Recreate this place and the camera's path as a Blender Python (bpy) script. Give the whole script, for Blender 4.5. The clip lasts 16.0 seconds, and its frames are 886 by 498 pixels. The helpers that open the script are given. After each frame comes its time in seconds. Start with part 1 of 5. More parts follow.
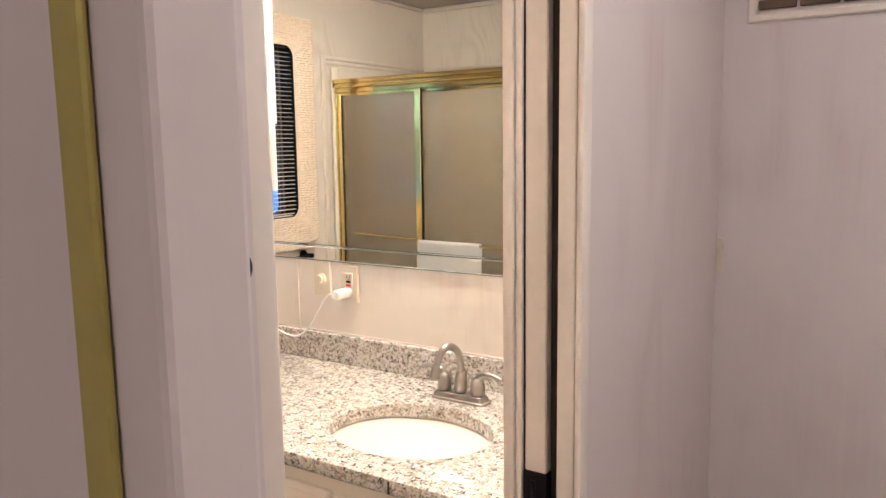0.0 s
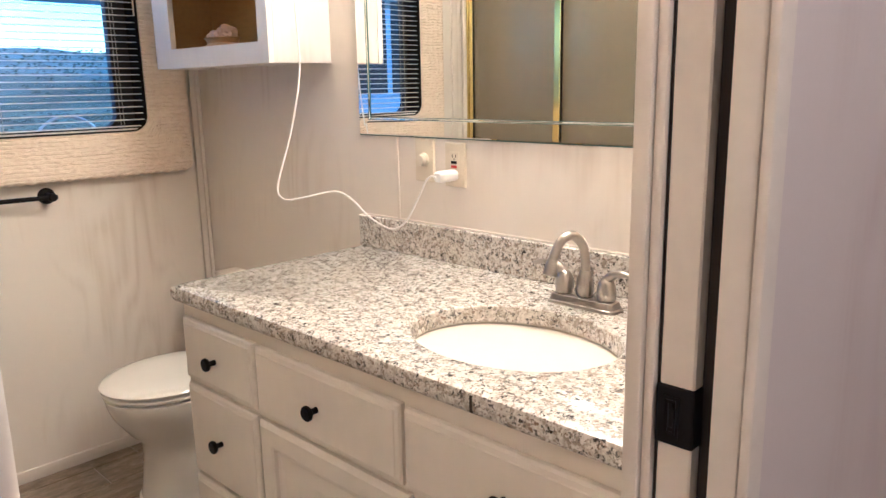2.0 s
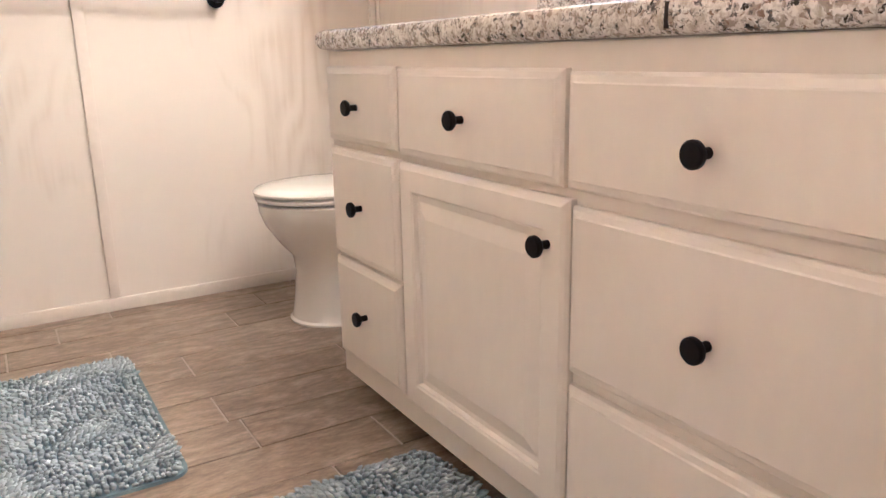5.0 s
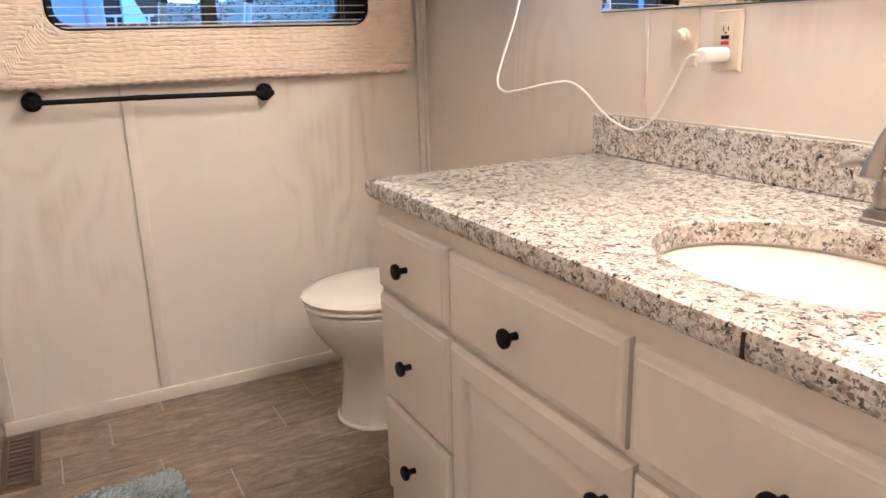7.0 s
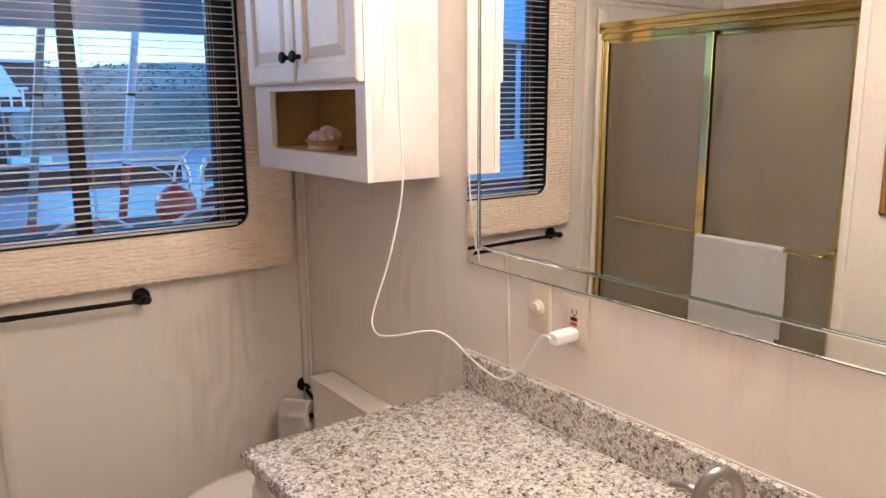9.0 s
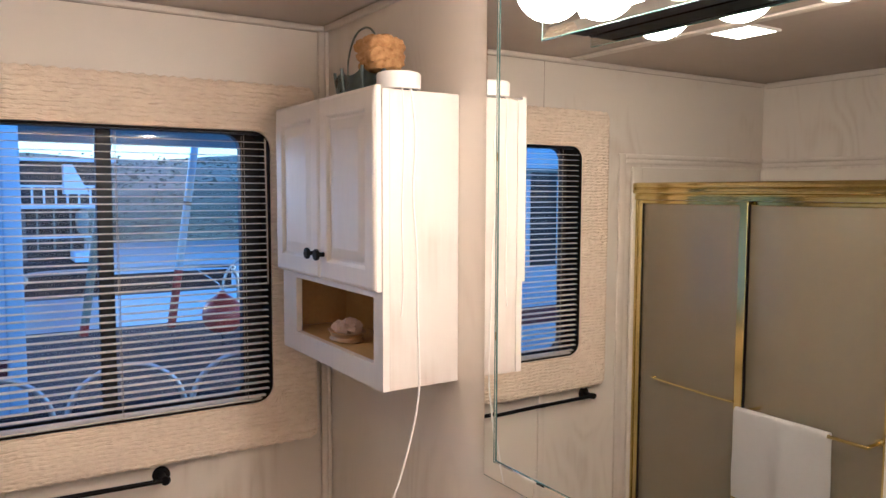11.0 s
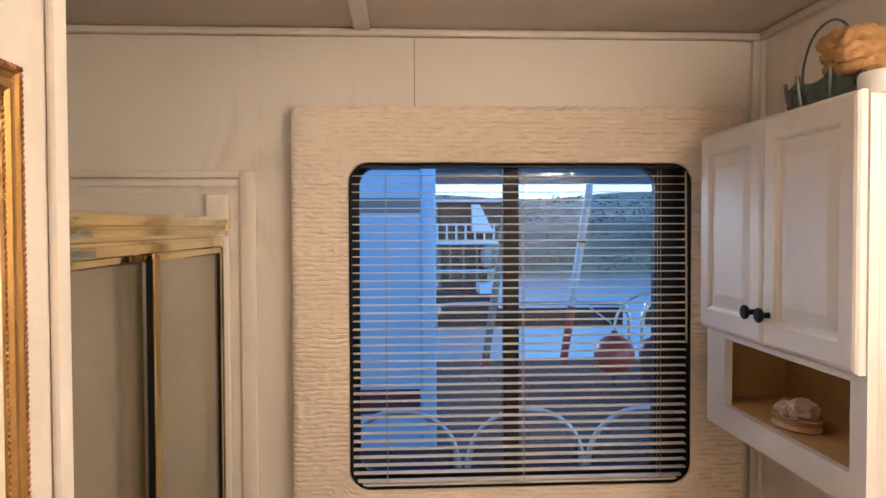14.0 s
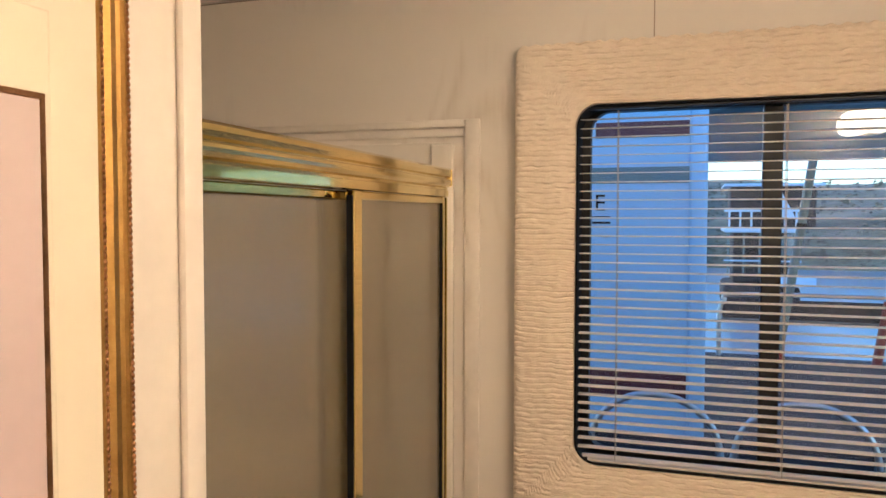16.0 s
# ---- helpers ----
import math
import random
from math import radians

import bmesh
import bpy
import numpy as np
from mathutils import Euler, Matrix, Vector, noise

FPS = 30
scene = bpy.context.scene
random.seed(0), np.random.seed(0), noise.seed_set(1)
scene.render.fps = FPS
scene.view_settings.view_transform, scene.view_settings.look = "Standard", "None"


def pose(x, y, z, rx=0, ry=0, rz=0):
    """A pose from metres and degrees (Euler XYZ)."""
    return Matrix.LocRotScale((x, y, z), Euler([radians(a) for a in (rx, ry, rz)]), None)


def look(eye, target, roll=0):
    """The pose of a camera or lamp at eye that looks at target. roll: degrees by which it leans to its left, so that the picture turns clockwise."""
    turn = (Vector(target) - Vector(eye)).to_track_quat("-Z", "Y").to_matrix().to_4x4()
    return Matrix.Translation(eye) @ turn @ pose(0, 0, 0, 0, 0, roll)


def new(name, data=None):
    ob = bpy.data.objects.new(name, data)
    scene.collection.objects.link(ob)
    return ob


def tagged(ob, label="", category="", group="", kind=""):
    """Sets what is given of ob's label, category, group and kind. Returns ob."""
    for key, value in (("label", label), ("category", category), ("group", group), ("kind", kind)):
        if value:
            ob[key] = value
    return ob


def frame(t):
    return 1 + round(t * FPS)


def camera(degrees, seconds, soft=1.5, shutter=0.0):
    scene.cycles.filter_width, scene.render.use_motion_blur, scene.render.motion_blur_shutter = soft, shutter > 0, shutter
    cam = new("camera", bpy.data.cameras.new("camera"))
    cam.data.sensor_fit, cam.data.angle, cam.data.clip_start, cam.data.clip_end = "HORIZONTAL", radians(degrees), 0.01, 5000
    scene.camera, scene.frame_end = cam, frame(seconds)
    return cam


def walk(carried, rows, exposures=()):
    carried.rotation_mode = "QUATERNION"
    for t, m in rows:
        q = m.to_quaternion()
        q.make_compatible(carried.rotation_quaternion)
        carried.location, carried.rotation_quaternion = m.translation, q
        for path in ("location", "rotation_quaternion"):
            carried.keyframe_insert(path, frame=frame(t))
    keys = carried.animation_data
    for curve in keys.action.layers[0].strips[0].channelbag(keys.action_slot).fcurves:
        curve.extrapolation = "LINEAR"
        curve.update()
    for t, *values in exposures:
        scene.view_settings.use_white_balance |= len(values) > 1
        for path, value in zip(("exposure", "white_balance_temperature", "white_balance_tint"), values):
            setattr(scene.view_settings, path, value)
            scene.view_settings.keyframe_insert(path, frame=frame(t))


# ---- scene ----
cam = camera(61.2, 16.0)
PATH = [
    (0, (0.238, 0.292, 1.523), (-0.827, 1.963, 1.25), -0.8),
    (0.5, (0.178, 0.438, 1.47), (-0.842, 2.129, 1.155), -0.0),
    (1, (0.125, 0.576, 1.412), (-1.019, 2.176, 1.051), -0.6),
    (1.5, (0.093, 0.627, 1.345), (-1.17, 2.126, 0.946), -0.9),
    (2, (0.064, 0.675, 1.298), (-1.297, 2.078, 0.871), -1.1),
    (2.5, (-0.029, 0.794, 1.217), (-1.465, 2.113, 0.77), -1.2),
    (3, (-0.062, 0.857, 1.043), (-1.573, 2.077, 0.567), -1.5),
    (3.5, (-0.052, 0.856, 0.813), (-1.603, 2.019, 0.322), -1.5),
    (4, (-0.018, 0.814, 0.728), (-1.604, 1.932, 0.244), -1.0),
    (4.2, (-0.016, 0.806, 0.717), (-1.618, 1.901, 0.233), -1.0),
    (5.5, (-0.140, 0.880, 0.820), (-1.830, 1.805, 0.310), -1.3),
    (6.3, (-0.208, 0.919, 0.844), (-1.951, 1.743, 0.313), -1.5),
    (6.5, (-0.209, 0.913, 0.929), (-1.947, 1.744, 0.388), -1.7),
    (7, (-0.189, 0.898, 1.118), (-1.894, 1.79, 0.573), -1.6),
    (7.5, (-0.183, 0.903, 1.281), (-1.839, 1.89, 0.748), -1.1),
    (8, (-0.183, 0.917, 1.386), (-1.798, 1.987, 0.889), -0.7),
    (8.5, (-0.192, 0.953, 1.489), (-1.783, 2.078, 1.04), -0.3),
    (9, (-0.178, 0.952, 1.566), (-1.763, 2.108, 1.176), -0.4),
    (9.2, (-0.174, 0.958, 1.592), (-1.761, 2.117, 1.226), -0.5),
    (11.3, (-0.182, 1.066, 1.873), (-1.898, 2.086, 1.759), 0.2),
    (11.5, (-0.183, 1.073, 1.88), (-1.924, 2.053, 1.788), 0.2),
    (12, (-0.224, 1.065, 1.888), (-2.027, 1.929, 1.829), 0.0),
    (12.5, (-0.293, 1.071, 1.876), (-2.161, 1.784, 1.846), -0.4),
    (13, (-0.382, 1.072, 1.865), (-2.301, 1.633, 1.839), -0.7),
    (13.5, (-0.456, 1.069, 1.878), (-2.422, 1.430, 1.830), -0.6),
    (14, (-0.530, 1.082, 1.869), (-2.526, 1.198, 1.813), -0.2),
    (14.5, (-0.611, 1.150, 1.850), (-2.607, 1.029, 1.800), 0.2),
    (15, (-0.692, 1.194, 1.833), (-2.660, 0.845, 1.768), 1.4),
    (15.5, (-0.711, 1.212, 1.803), (-2.639, 0.687, 1.735), 1.1),
    (16, (-0.700, 1.215, 1.771), (-2.597, 0.588, 1.686), 0.1),
]
EXPOSURE = [(0.0, 2.25, 4450, 4), (1.0, 2.19, 4300, 3), (1.5, 2.19, 4300, 3), (2.5, 2.16, 4400, 7), (3.0, 2.27, 4750, 10), (3.5, 2.60, 4750, 8), (4.2, 2.81, 4250, 8), (6.5, 2.58, 4350, 8), (7.0, 2.24, 4400, 8), (8.0, 1.78, 4450, 9), (9.0, 1.69, 4450, 9), (11.5, 1.40, 4500, 9), (12.5, 1.24, 4550, 8), (13.5, 1.24, 4700, 8), (14.5, 1.53, 5000, 7), (16.0, 1.43, 5150, 6)]
walk(cam, [(t, look(eye, target, roll)) for t, eye, target, roll in PATH], EXPOSURE)

# ---- planes of the place ----
XW, YW, ZC = -2.588, 2.100, 2.410      # window wall, mirror wall, ceiling
XD0, XD1 = -0.305, -0.186              # the two faces of the doorway's wall
YJL, YJR = 0.733, 1.334                # the doorway's jambs
YP, YH = 0.705, 2.240                  # face of the wall with the picture, end of the hallway
YS, XS = 0.615, -1.385                 # front of the shower door, its right end
STEP = -0.175                           # floor of the hallway

# ---- world and sun ----
world = bpy.data.worlds.new("world")
scene.world = world
world.use_nodes = True
wn = world.node_tree.nodes
sky = wn.new("ShaderNodeTexSky")
sky.sky_type, sky.sun_disc = "NISHITA", False
sky.sun_elevation, sky.sun_rotation = radians(14), radians(60)
sky.ozone_density, sky.dust_density, sky.air_density = 5.0, 0.3, 1.2
world.node_tree.links.new(sky.outputs[0], wn["Background"].inputs[0])
wn["Background"].inputs[1].default_value = 0.15
sun = new("sun", bpy.data.lights.new("sun", "SUN"))
sun.data.energy, sun.data.angle, sun.data.color = 0.5, radians(15), (1.0, 0.93, 0.85)
sun.matrix_basis = pose(0, 0, 10, 76, 0, -60)


# ---- materials ----
def material(name, colour, rough=0.5, metal=0.0, second=None, scale=8.0, stretch=(1, 1, 1), fine=0.0, bump=0.0, bump_scale=None,
             amount=0.5, random_tone=0.0, transmission=0.0, coat=0.0, spec=0.5):
    """A surface with a coarse and a fine variation of tone, stretched along the grain, and a fine relief."""
    m = bpy.data.materials.new(name)
    m.use_nodes = True
    nt = m.node_tree
    n, l = nt.nodes, nt.links
    b = n["Principled BSDF"]
    b.inputs["Roughness"].default_value = rough
    b.inputs["Metallic"].default_value = metal
    b.inputs["Transmission Weight"].default_value = transmission
    b.inputs["Coat Weight"].default_value = coat
    b.inputs["Specular IOR Level"].default_value = spec
    co = n.new("ShaderNodeTexCoord")
    mp = n.new("ShaderNodeMapping")
    mp.inputs["Scale"].default_value = stretch
    l.new(co.outputs["Object"], mp.inputs["Vector"])
    vec = mp.outputs["Vector"]
    second = second or tuple(c * 0.86 for c in colour)
    nz = n.new("ShaderNodeTexNoise")
    nz.inputs["Scale"].default_value, nz.inputs["Detail"].default_value = scale, 5
    l.new(vec, nz.inputs["Vector"])
    rp = n.new("ShaderNodeValToRGB")
    rp.color_ramp.elements[0].position, rp.color_ramp.elements[1].position = 0.5 - amount / 2, 0.5 + amount / 2
    rp.color_ramp.elements[0].color, rp.color_ramp.elements[1].color = (*second, 1), (*colour, 1)
    l.new(nz.outputs["Fac"], rp.inputs["Fac"])
    out = rp.outputs["Color"]
    if fine:
        n2 = n.new("ShaderNodeTexNoise")
        n2.inputs["Scale"].default_value, n2.inputs["Detail"].default_value = scale * 9, 4
        l.new(vec, n2.inputs["Vector"])
        mx = n.new("ShaderNodeMix")
        mx.data_type, mx.blend_type = "RGBA", "MULTIPLY"
        mx.inputs["Factor"].default_value = fine
        l.new(out, mx.inputs["A"])
        l.new(n2.outputs["Fac"], mx.inputs["B"])
        gain = n.new("ShaderNodeMix")
        gain.data_type, gain.blend_type = "RGBA", "MULTIPLY"
        gain.inputs["Factor"].default_value = 1.0
        k = 1 / (1 - fine * 0.5)
        gain.inputs["B"].default_value = (k, k, k, 1)
        l.new(mx.outputs["Result"], gain.inputs["A"])
        out = gain.outputs["Result"]
    if random_tone:
        oi = n.new("ShaderNodeObjectInfo")
        mr = n.new("ShaderNodeMapRange")
        mr.inputs["To Min"].default_value, mr.inputs["To Max"].default_value = 1 - random_tone, 1 + random_tone
        l.new(oi.outputs["Random"], mr.inputs["Value"])
        vm = n.new("ShaderNodeVectorMath")
        vm.operation = "SCALE"
        l.new(out, vm.inputs[0])
        l.new(mr.outputs["Result"], vm.inputs["Scale"])
        out = vm.outputs["Vector"]
        va = n.new("ShaderNodeVectorMath")
        va.operation = "ADD"
        vs = n.new("ShaderNodeVectorMath")
        vs.operation = "SCALE"
        vs.inputs[0].default_value = (13.0, 7.0, 3.0)
        l.new(oi.outputs["Random"], vs.inputs["Scale"])
        l.new(co.outputs["Object"], va.inputs[0])
        l.new(vs.outputs["Vector"], va.inputs[1])
        l.new(va.outputs["Vector"], mp.inputs["Vector"])
    l.new(out, b.inputs["Base Color"])
    rr = n.new("ShaderNodeMapRange")
    rr.inputs["To Min"].default_value, rr.inputs["To Max"].default_value = max(rough - 0.06, 0), min(rough + 0.08, 1)
    l.new(nz.outputs["Fac"], rr.inputs["Value"])
    if rough > 0.02:
        l.new(rr.outputs["Result"], b.inputs["Roughness"])
    if bump:
        n3 = n.new("ShaderNodeTexNoise")
        n3.inputs["Scale"].default_value, n3.inputs["Detail"].default_value = bump_scale or scale * 6, 4
        l.new(vec, n3.inputs["Vector"])
        bp = n.new("ShaderNodeBump")
        bp.inputs["Strength"].default_value, bp.inputs["Distance"].default_value = bump, 0.004
        l.new(n3.outputs["Fac"], bp.inputs["Height"])
        l.new(bp.outputs["Normal"], b.inputs["Normal"])
    return m


def grained(name, pale, dark, rough=0.45, rings=9.0, axis="Z", strength=0.5, turn=0.0):
    """Flat-sawn veneer under a thin white wash: nested cathedral arches with pores along the grain."""
    m = bpy.data.materials.new(name)
    m.use_nodes = True
    n, l = m.node_tree.nodes, m.node_tree.links
    b = n["Principled BSDF"]
    b.inputs["Roughness"].default_value = rough
    co = n.new("ShaderNodeTexCoord")
    mp = n.new("ShaderNodeMapping")
    mp.inputs["Scale"].default_value = {"Z": (1, 1, 0.06), "X": (0.06, 1, 1), "Y": (1, 0.06, 1)}[axis]
    mp.inputs["Rotation"].default_value = (0, 0, turn)
    l.new(co.outputs["Object"], mp.inputs["Vector"])
    mb = n.new("ShaderNodeMapping")
    mb.inputs["Scale"].default_value = {"Z": (1, 1, 0.34), "X": (0.34, 1, 1), "Y": (1, 0.34, 1)}[axis]
    l.new(co.outputs["Object"], mb.inputs["Vector"])
    big = n.new("ShaderNodeTexNoise")
    big.inputs["Scale"].default_value, big.inputs["Detail"].default_value, big.inputs["Distortion"].default_value = 3.2, 1.5, 0.3
    l.new(mb.outputs["Vector"], big.inputs["Vector"])
    mul = n.new("ShaderNodeMath")
    mul.operation, mul.inputs[1].default_value = "MULTIPLY", rings
    l.new(big.outputs["Fac"], mul.inputs[0])
    fr = n.new("ShaderNodeMath")
    fr.operation, fr.inputs[1].default_value = "PINGPONG", 1.0
    l.new(mul.outputs[0], fr.inputs[0])
    pores = n.new("ShaderNodeTexNoise")
    pores.inputs["Scale"].default_value, pores.inputs["Detail"].default_value = 70, 6
    l.new(mp.outputs["Vector"], pores.inputs["Vector"])
    mixed = n.new("ShaderNodeMath")
    mixed.operation = "MULTIPLY"
    l.new(fr.outputs[0], mixed.inputs[0])
    l.new(pores.outputs["Fac"], mixed.inputs[1])
    blot = n.new("ShaderNodeTexNoise")
    blot.inputs["Scale"].default_value, blot.inputs["Detail"].default_value = 1.9, 3
    l.new(co.outputs["Object"], blot.inputs["Vector"])
    patch = n.new("ShaderNodeMapRange")
    patch.inputs["From Min"].default_value, patch.inputs["From Max"].default_value = 0.44, 0.66
    l.new(blot.outputs["Fac"], patch.inputs["Value"])
    msk = n.new("ShaderNodeMath")
    msk.operation = "MULTIPLY"
    l.new(mixed.outputs[0], msk.inputs[0])
    l.new(patch.outputs["Result"], msk.inputs[1])
    rp = n.new("ShaderNodeValToRGB")
    rp.color_ramp.elements[0].position, rp.color_ramp.elements[1].position = 0.10, 0.42 / max(strength, 0.05) * 0.5
    rp.color_ramp.elements[0].color, rp.color_ramp.elements[1].color = (*pale, 1), (*dark, 1)
    l.new(msk.outputs[0], rp.inputs["Fac"])
    l.new(rp.outputs["Color"], b.inputs["Base Color"])
    bp = n.new("ShaderNodeBump")
    bp.inputs["Strength"].default_value, bp.inputs["Distance"].default_value = 0.12, 0.002
    l.new(pores.outputs["Fac"], bp.inputs["Height"])
    l.new(bp.outputs["Normal"], b.inputs["Normal"])
    return m


def granite_material():
    """Polished granite: cloudy pale quartz, tan feldspar, and black mica flakes that gather in drifts."""
    m = bpy.data.materials.new("granite")
    m.use_nodes = True
    n, l = m.node_tree.nodes, m.node_tree.links
    b = n["Principled BSDF"]
    b.inputs["Roughness"].default_value = 0.2
    b.inputs["IOR"].default_value = 1.62
    b.inputs["Coat Weight"].default_value = 0.25
    b.inputs["Coat Roughness"].default_value = 0.09
    co = n.new("ShaderNodeTexCoord")
    wob = n.new("ShaderNodeTexNoise")
    wob.inputs["Scale"].default_value, wob.inputs["Detail"].default_value = 120, 4
    l.new(co.outputs["Object"], wob.inputs["Vector"])
    vm = n.new("ShaderNodeVectorMath")
    vm.operation = "MULTIPLY_ADD"
    vm.inputs[1].default_value = (0.013, 0.013, 0.013)
    l.new(wob.outputs["Color"], vm.inputs[0])
    l.new(co.outputs["Object"], vm.inputs[2])

    def shifted(seed):
        off = n.new("ShaderNodeVectorMath")
        off.inputs[1].default_value = (seed, seed * 2.3, seed * 0.7)
        l.new(vm.outputs["Vector"], off.inputs[0])
        return off.outputs["Vector"]

    def ranged(value, lo, hi):
        r = n.new("ShaderNodeMapRange")
        r.inputs["From Min"].default_value, r.inputs["From Max"].default_value = lo, hi
        l.new(value, r.inputs["Value"])
        return r.outputs["Result"]

    def cloud(scale, lo, hi, seed, detail=4):
        z = n.new("ShaderNodeTexNoise")
        z.inputs["Scale"].default_value, z.inputs["Detail"].default_value, z.inputs["Roughness"].default_value = scale, detail, 0.62
        l.new(shifted(seed), z.inputs["Vector"])
        return ranged(z.outputs["Fac"], lo, hi)

    def flakes(scale, lo, hi, seed):
        v = n.new("ShaderNodeTexVoronoi")
        v.inputs["Scale"].default_value = scale
        l.new(shifted(seed), v.inputs["Vector"])
        sep = n.new("ShaderNodeSeparateColor")
        l.new(v.outputs["Color"], sep.inputs["Color"])
        return ranged(sep.outputs["Red"], lo, hi)

    def times(a, c):
        k = n.new("ShaderNodeMath")
        k.operation = "MULTIPLY"
        l.new(a, k.inputs[0])
        l.new(c, k.inputs[1])
        return k.outputs[0]

    def over(base, colour, fac):
        mx = n.new("ShaderNodeMix")
        mx.data_type = "RGBA"
        if isinstance(base, tuple):
            mx.inputs["A"].default_value = (*base, 1)
        else:
            l.new(base, mx.inputs["A"])
        mx.inputs["B"].default_value = (*colour, 1)
        l.new(fac, mx.inputs["Factor"])
        return mx.outputs["Result"]

    c = over((0.73, 0.695, 0.64), (0.45, 0.405, 0.345), cloud(95, 0.45, 0.68, 1))
    c = over(c, (0.33, 0.285, 0.235), times(flakes(190, 0.44, 0.60, 2), cloud(50, 0.44, 0.58, 11)))
    c = over(c, (0.22, 0.155, 0.115), times(flakes(260, 0.78, 0.86, 3), cloud(38, 0.40, 0.58, 12)))
    c = over(c, (0.11, 0.105, 0.105), times(flakes(270, 0.58, 0.68, 5), cloud(72, 0.515, 0.59, 13)))
    c = over(c, (0.030, 0.028, 0.030), times(flakes(225, 0.63, 0.69, 8), cloud(60, 0.54, 0.60, 14)))
    l.new(c, b.inputs["Base Color"])
    return m


def plank_material():
    """Wood-look porcelain plank: long grey and brown streaks, each plank cut from another board."""
    m = bpy.data.materials.new("floor_plank")
    m.use_nodes = True
    n, l = m.node_tree.nodes, m.node_tree.links
    b = n["Principled BSDF"]
    b.inputs["Roughness"].default_value = 0.42
    co, oi = n.new("ShaderNodeTexCoord"), n.new("ShaderNodeObjectInfo")
    sc = n.new("ShaderNodeVectorMath")
    sc.operation, sc.inputs[0].default_value = "SCALE", (31.0, 17.0, 5.0)
    l.new(oi.outputs["Random"], sc.inputs["Scale"])
    ad = n.new("ShaderNodeVectorMath")
    l.new(co.outputs["Object"], ad.inputs[0])
    l.new(sc.outputs["Vector"], ad.inputs[1])
    mp = n.new("ShaderNodeMapping")
    mp.inputs["Scale"].default_value = (1.0, 0.34, 1.0)
    l.new(ad.outputs["Vector"], mp.inputs["Vector"])
    a, f = n.new("ShaderNodeTexNoise"), n.new("ShaderNodeTexNoise")
    a.inputs["Scale"].default_value, a.inputs["Detail"].default_value, a.inputs["Distortion"].default_value = 17, 8, 1.6
    f.inputs["Scale"].default_value, f.inputs["Detail"].default_value, f.inputs["Roughness"].default_value = 130, 8, 0.75
    l.new(mp.outputs["Vector"], a.inputs["Vector"])
    l.new(mp.outputs["Vector"], f.inputs["Vector"])
    rp = n.new("ShaderNodeValToRGB")
    e = rp.color_ramp.elements
    e[0].position, e[0].color = 0.28, (0.150, 0.108, 0.074, 1)
    e[1].position, e[1].color = 0.74, (0.35, 0.275, 0.20, 1)
    mid = e.new(0.5)
    mid.color = (0.235, 0.178, 0.126, 1)
    l.new(a.outputs["Fac"], rp.inputs["Fac"])
    mx = n.new("ShaderNodeMix")
    mx.data_type, mx.blend_type = "RGBA", "OVERLAY"
    mx.inputs["Factor"].default_value = 0.9
    l.new(rp.outputs["Color"], mx.inputs["A"])
    l.new(f.outputs["Fac"], mx.inputs["B"])
    l.new(mx.outputs["Result"], b.inputs["Base Color"])
    bp = n.new("ShaderNodeBump")
    bp.inputs["Strength"].default_value, bp.inputs["Distance"].default_value = 0.25, 0.002
    l.new(a.outputs["Fac"], bp.inputs["Height"])
    l.new(bp.outputs["Normal"], b.inputs["Normal"])
    return m


def glowing(name, colour, strength):
    m = bpy.data.materials.new(name)
    m.use_nodes = True
    b = m.node_tree.nodes["Principled BSDF"]
    b.inputs["Base Color"].default_value = (0.9, 0.9, 0.88, 1)
    b.inputs["Emission Color"].default_value = (*colour, 1)
    b.inputs["Emission Strength"].default_value = strength
    return m


def clear_glass(name, tint, rough=0.0):
    m = bpy.data.materials.new(name)
    m.use_nodes = True
    b = m.node_tree.nodes["Principled BSDF"]
    b.inputs["Base Color"].default_value = (*tint, 1)
    b.inputs["Roughness"].default_value = rough
    b.inputs["Transmission Weight"].default_value = 1.0
    b.inputs["IOR"].default_value = 1.45
    return m


M_WALL = grained("washed_panel", (0.72, 0.655, 0.575), (0.63, 0.555, 0.47), 0.42, 26, "Z", 0.40)
# the hallway's mauve light is put into this panel colour
M_HALL = grained("mauve_cast_panel", (0.605, 0.535, 0.515), (0.545, 0.46, 0.44), 0.5, 8, "Z", 0.35)
M_TRIM = material("trim_paint", (0.72, 0.655, 0.575), 0.42, second=(0.66, 0.59, 0.51), scale=5, fine=0.12, bump=0.05)
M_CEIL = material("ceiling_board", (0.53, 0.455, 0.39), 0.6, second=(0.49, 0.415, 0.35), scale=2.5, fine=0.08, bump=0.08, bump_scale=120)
M_VAN = material("vanity_paint", (0.745, 0.685, 0.60), 0.38, second=(0.71, 0.645, 0.56), scale=4, stretch=(1, 1, 0.4), fine=0.08, bump=0.06, bump_scale=60)
M_CAB = grained("whitewashed_oak", (0.665, 0.615, 0.575), (0.55, 0.475, 0.425), 0.4, 10, "Z", 0.42)
M_CABDOOR = material("cabinet_paint", (0.70, 0.66, 0.615), 0.4, second=(0.66, 0.615, 0.565), scale=6, stretch=(1, 1, 0.2), fine=0.1, bump=0.06)
M_RAW = material("raw_plywood", (0.58, 0.38, 0.14), 0.55, second=(0.50, 0.31, 0.105), scale=9, stretch=(0.2, 1, 1), fine=0.25)
M_GRANITE = granite_material()
M_PLANK = plank_material()
M_GROUT = material("grout", (0.46, 0.39, 0.32), 0.9, scale=60, fine=0.3, bump=0.3)
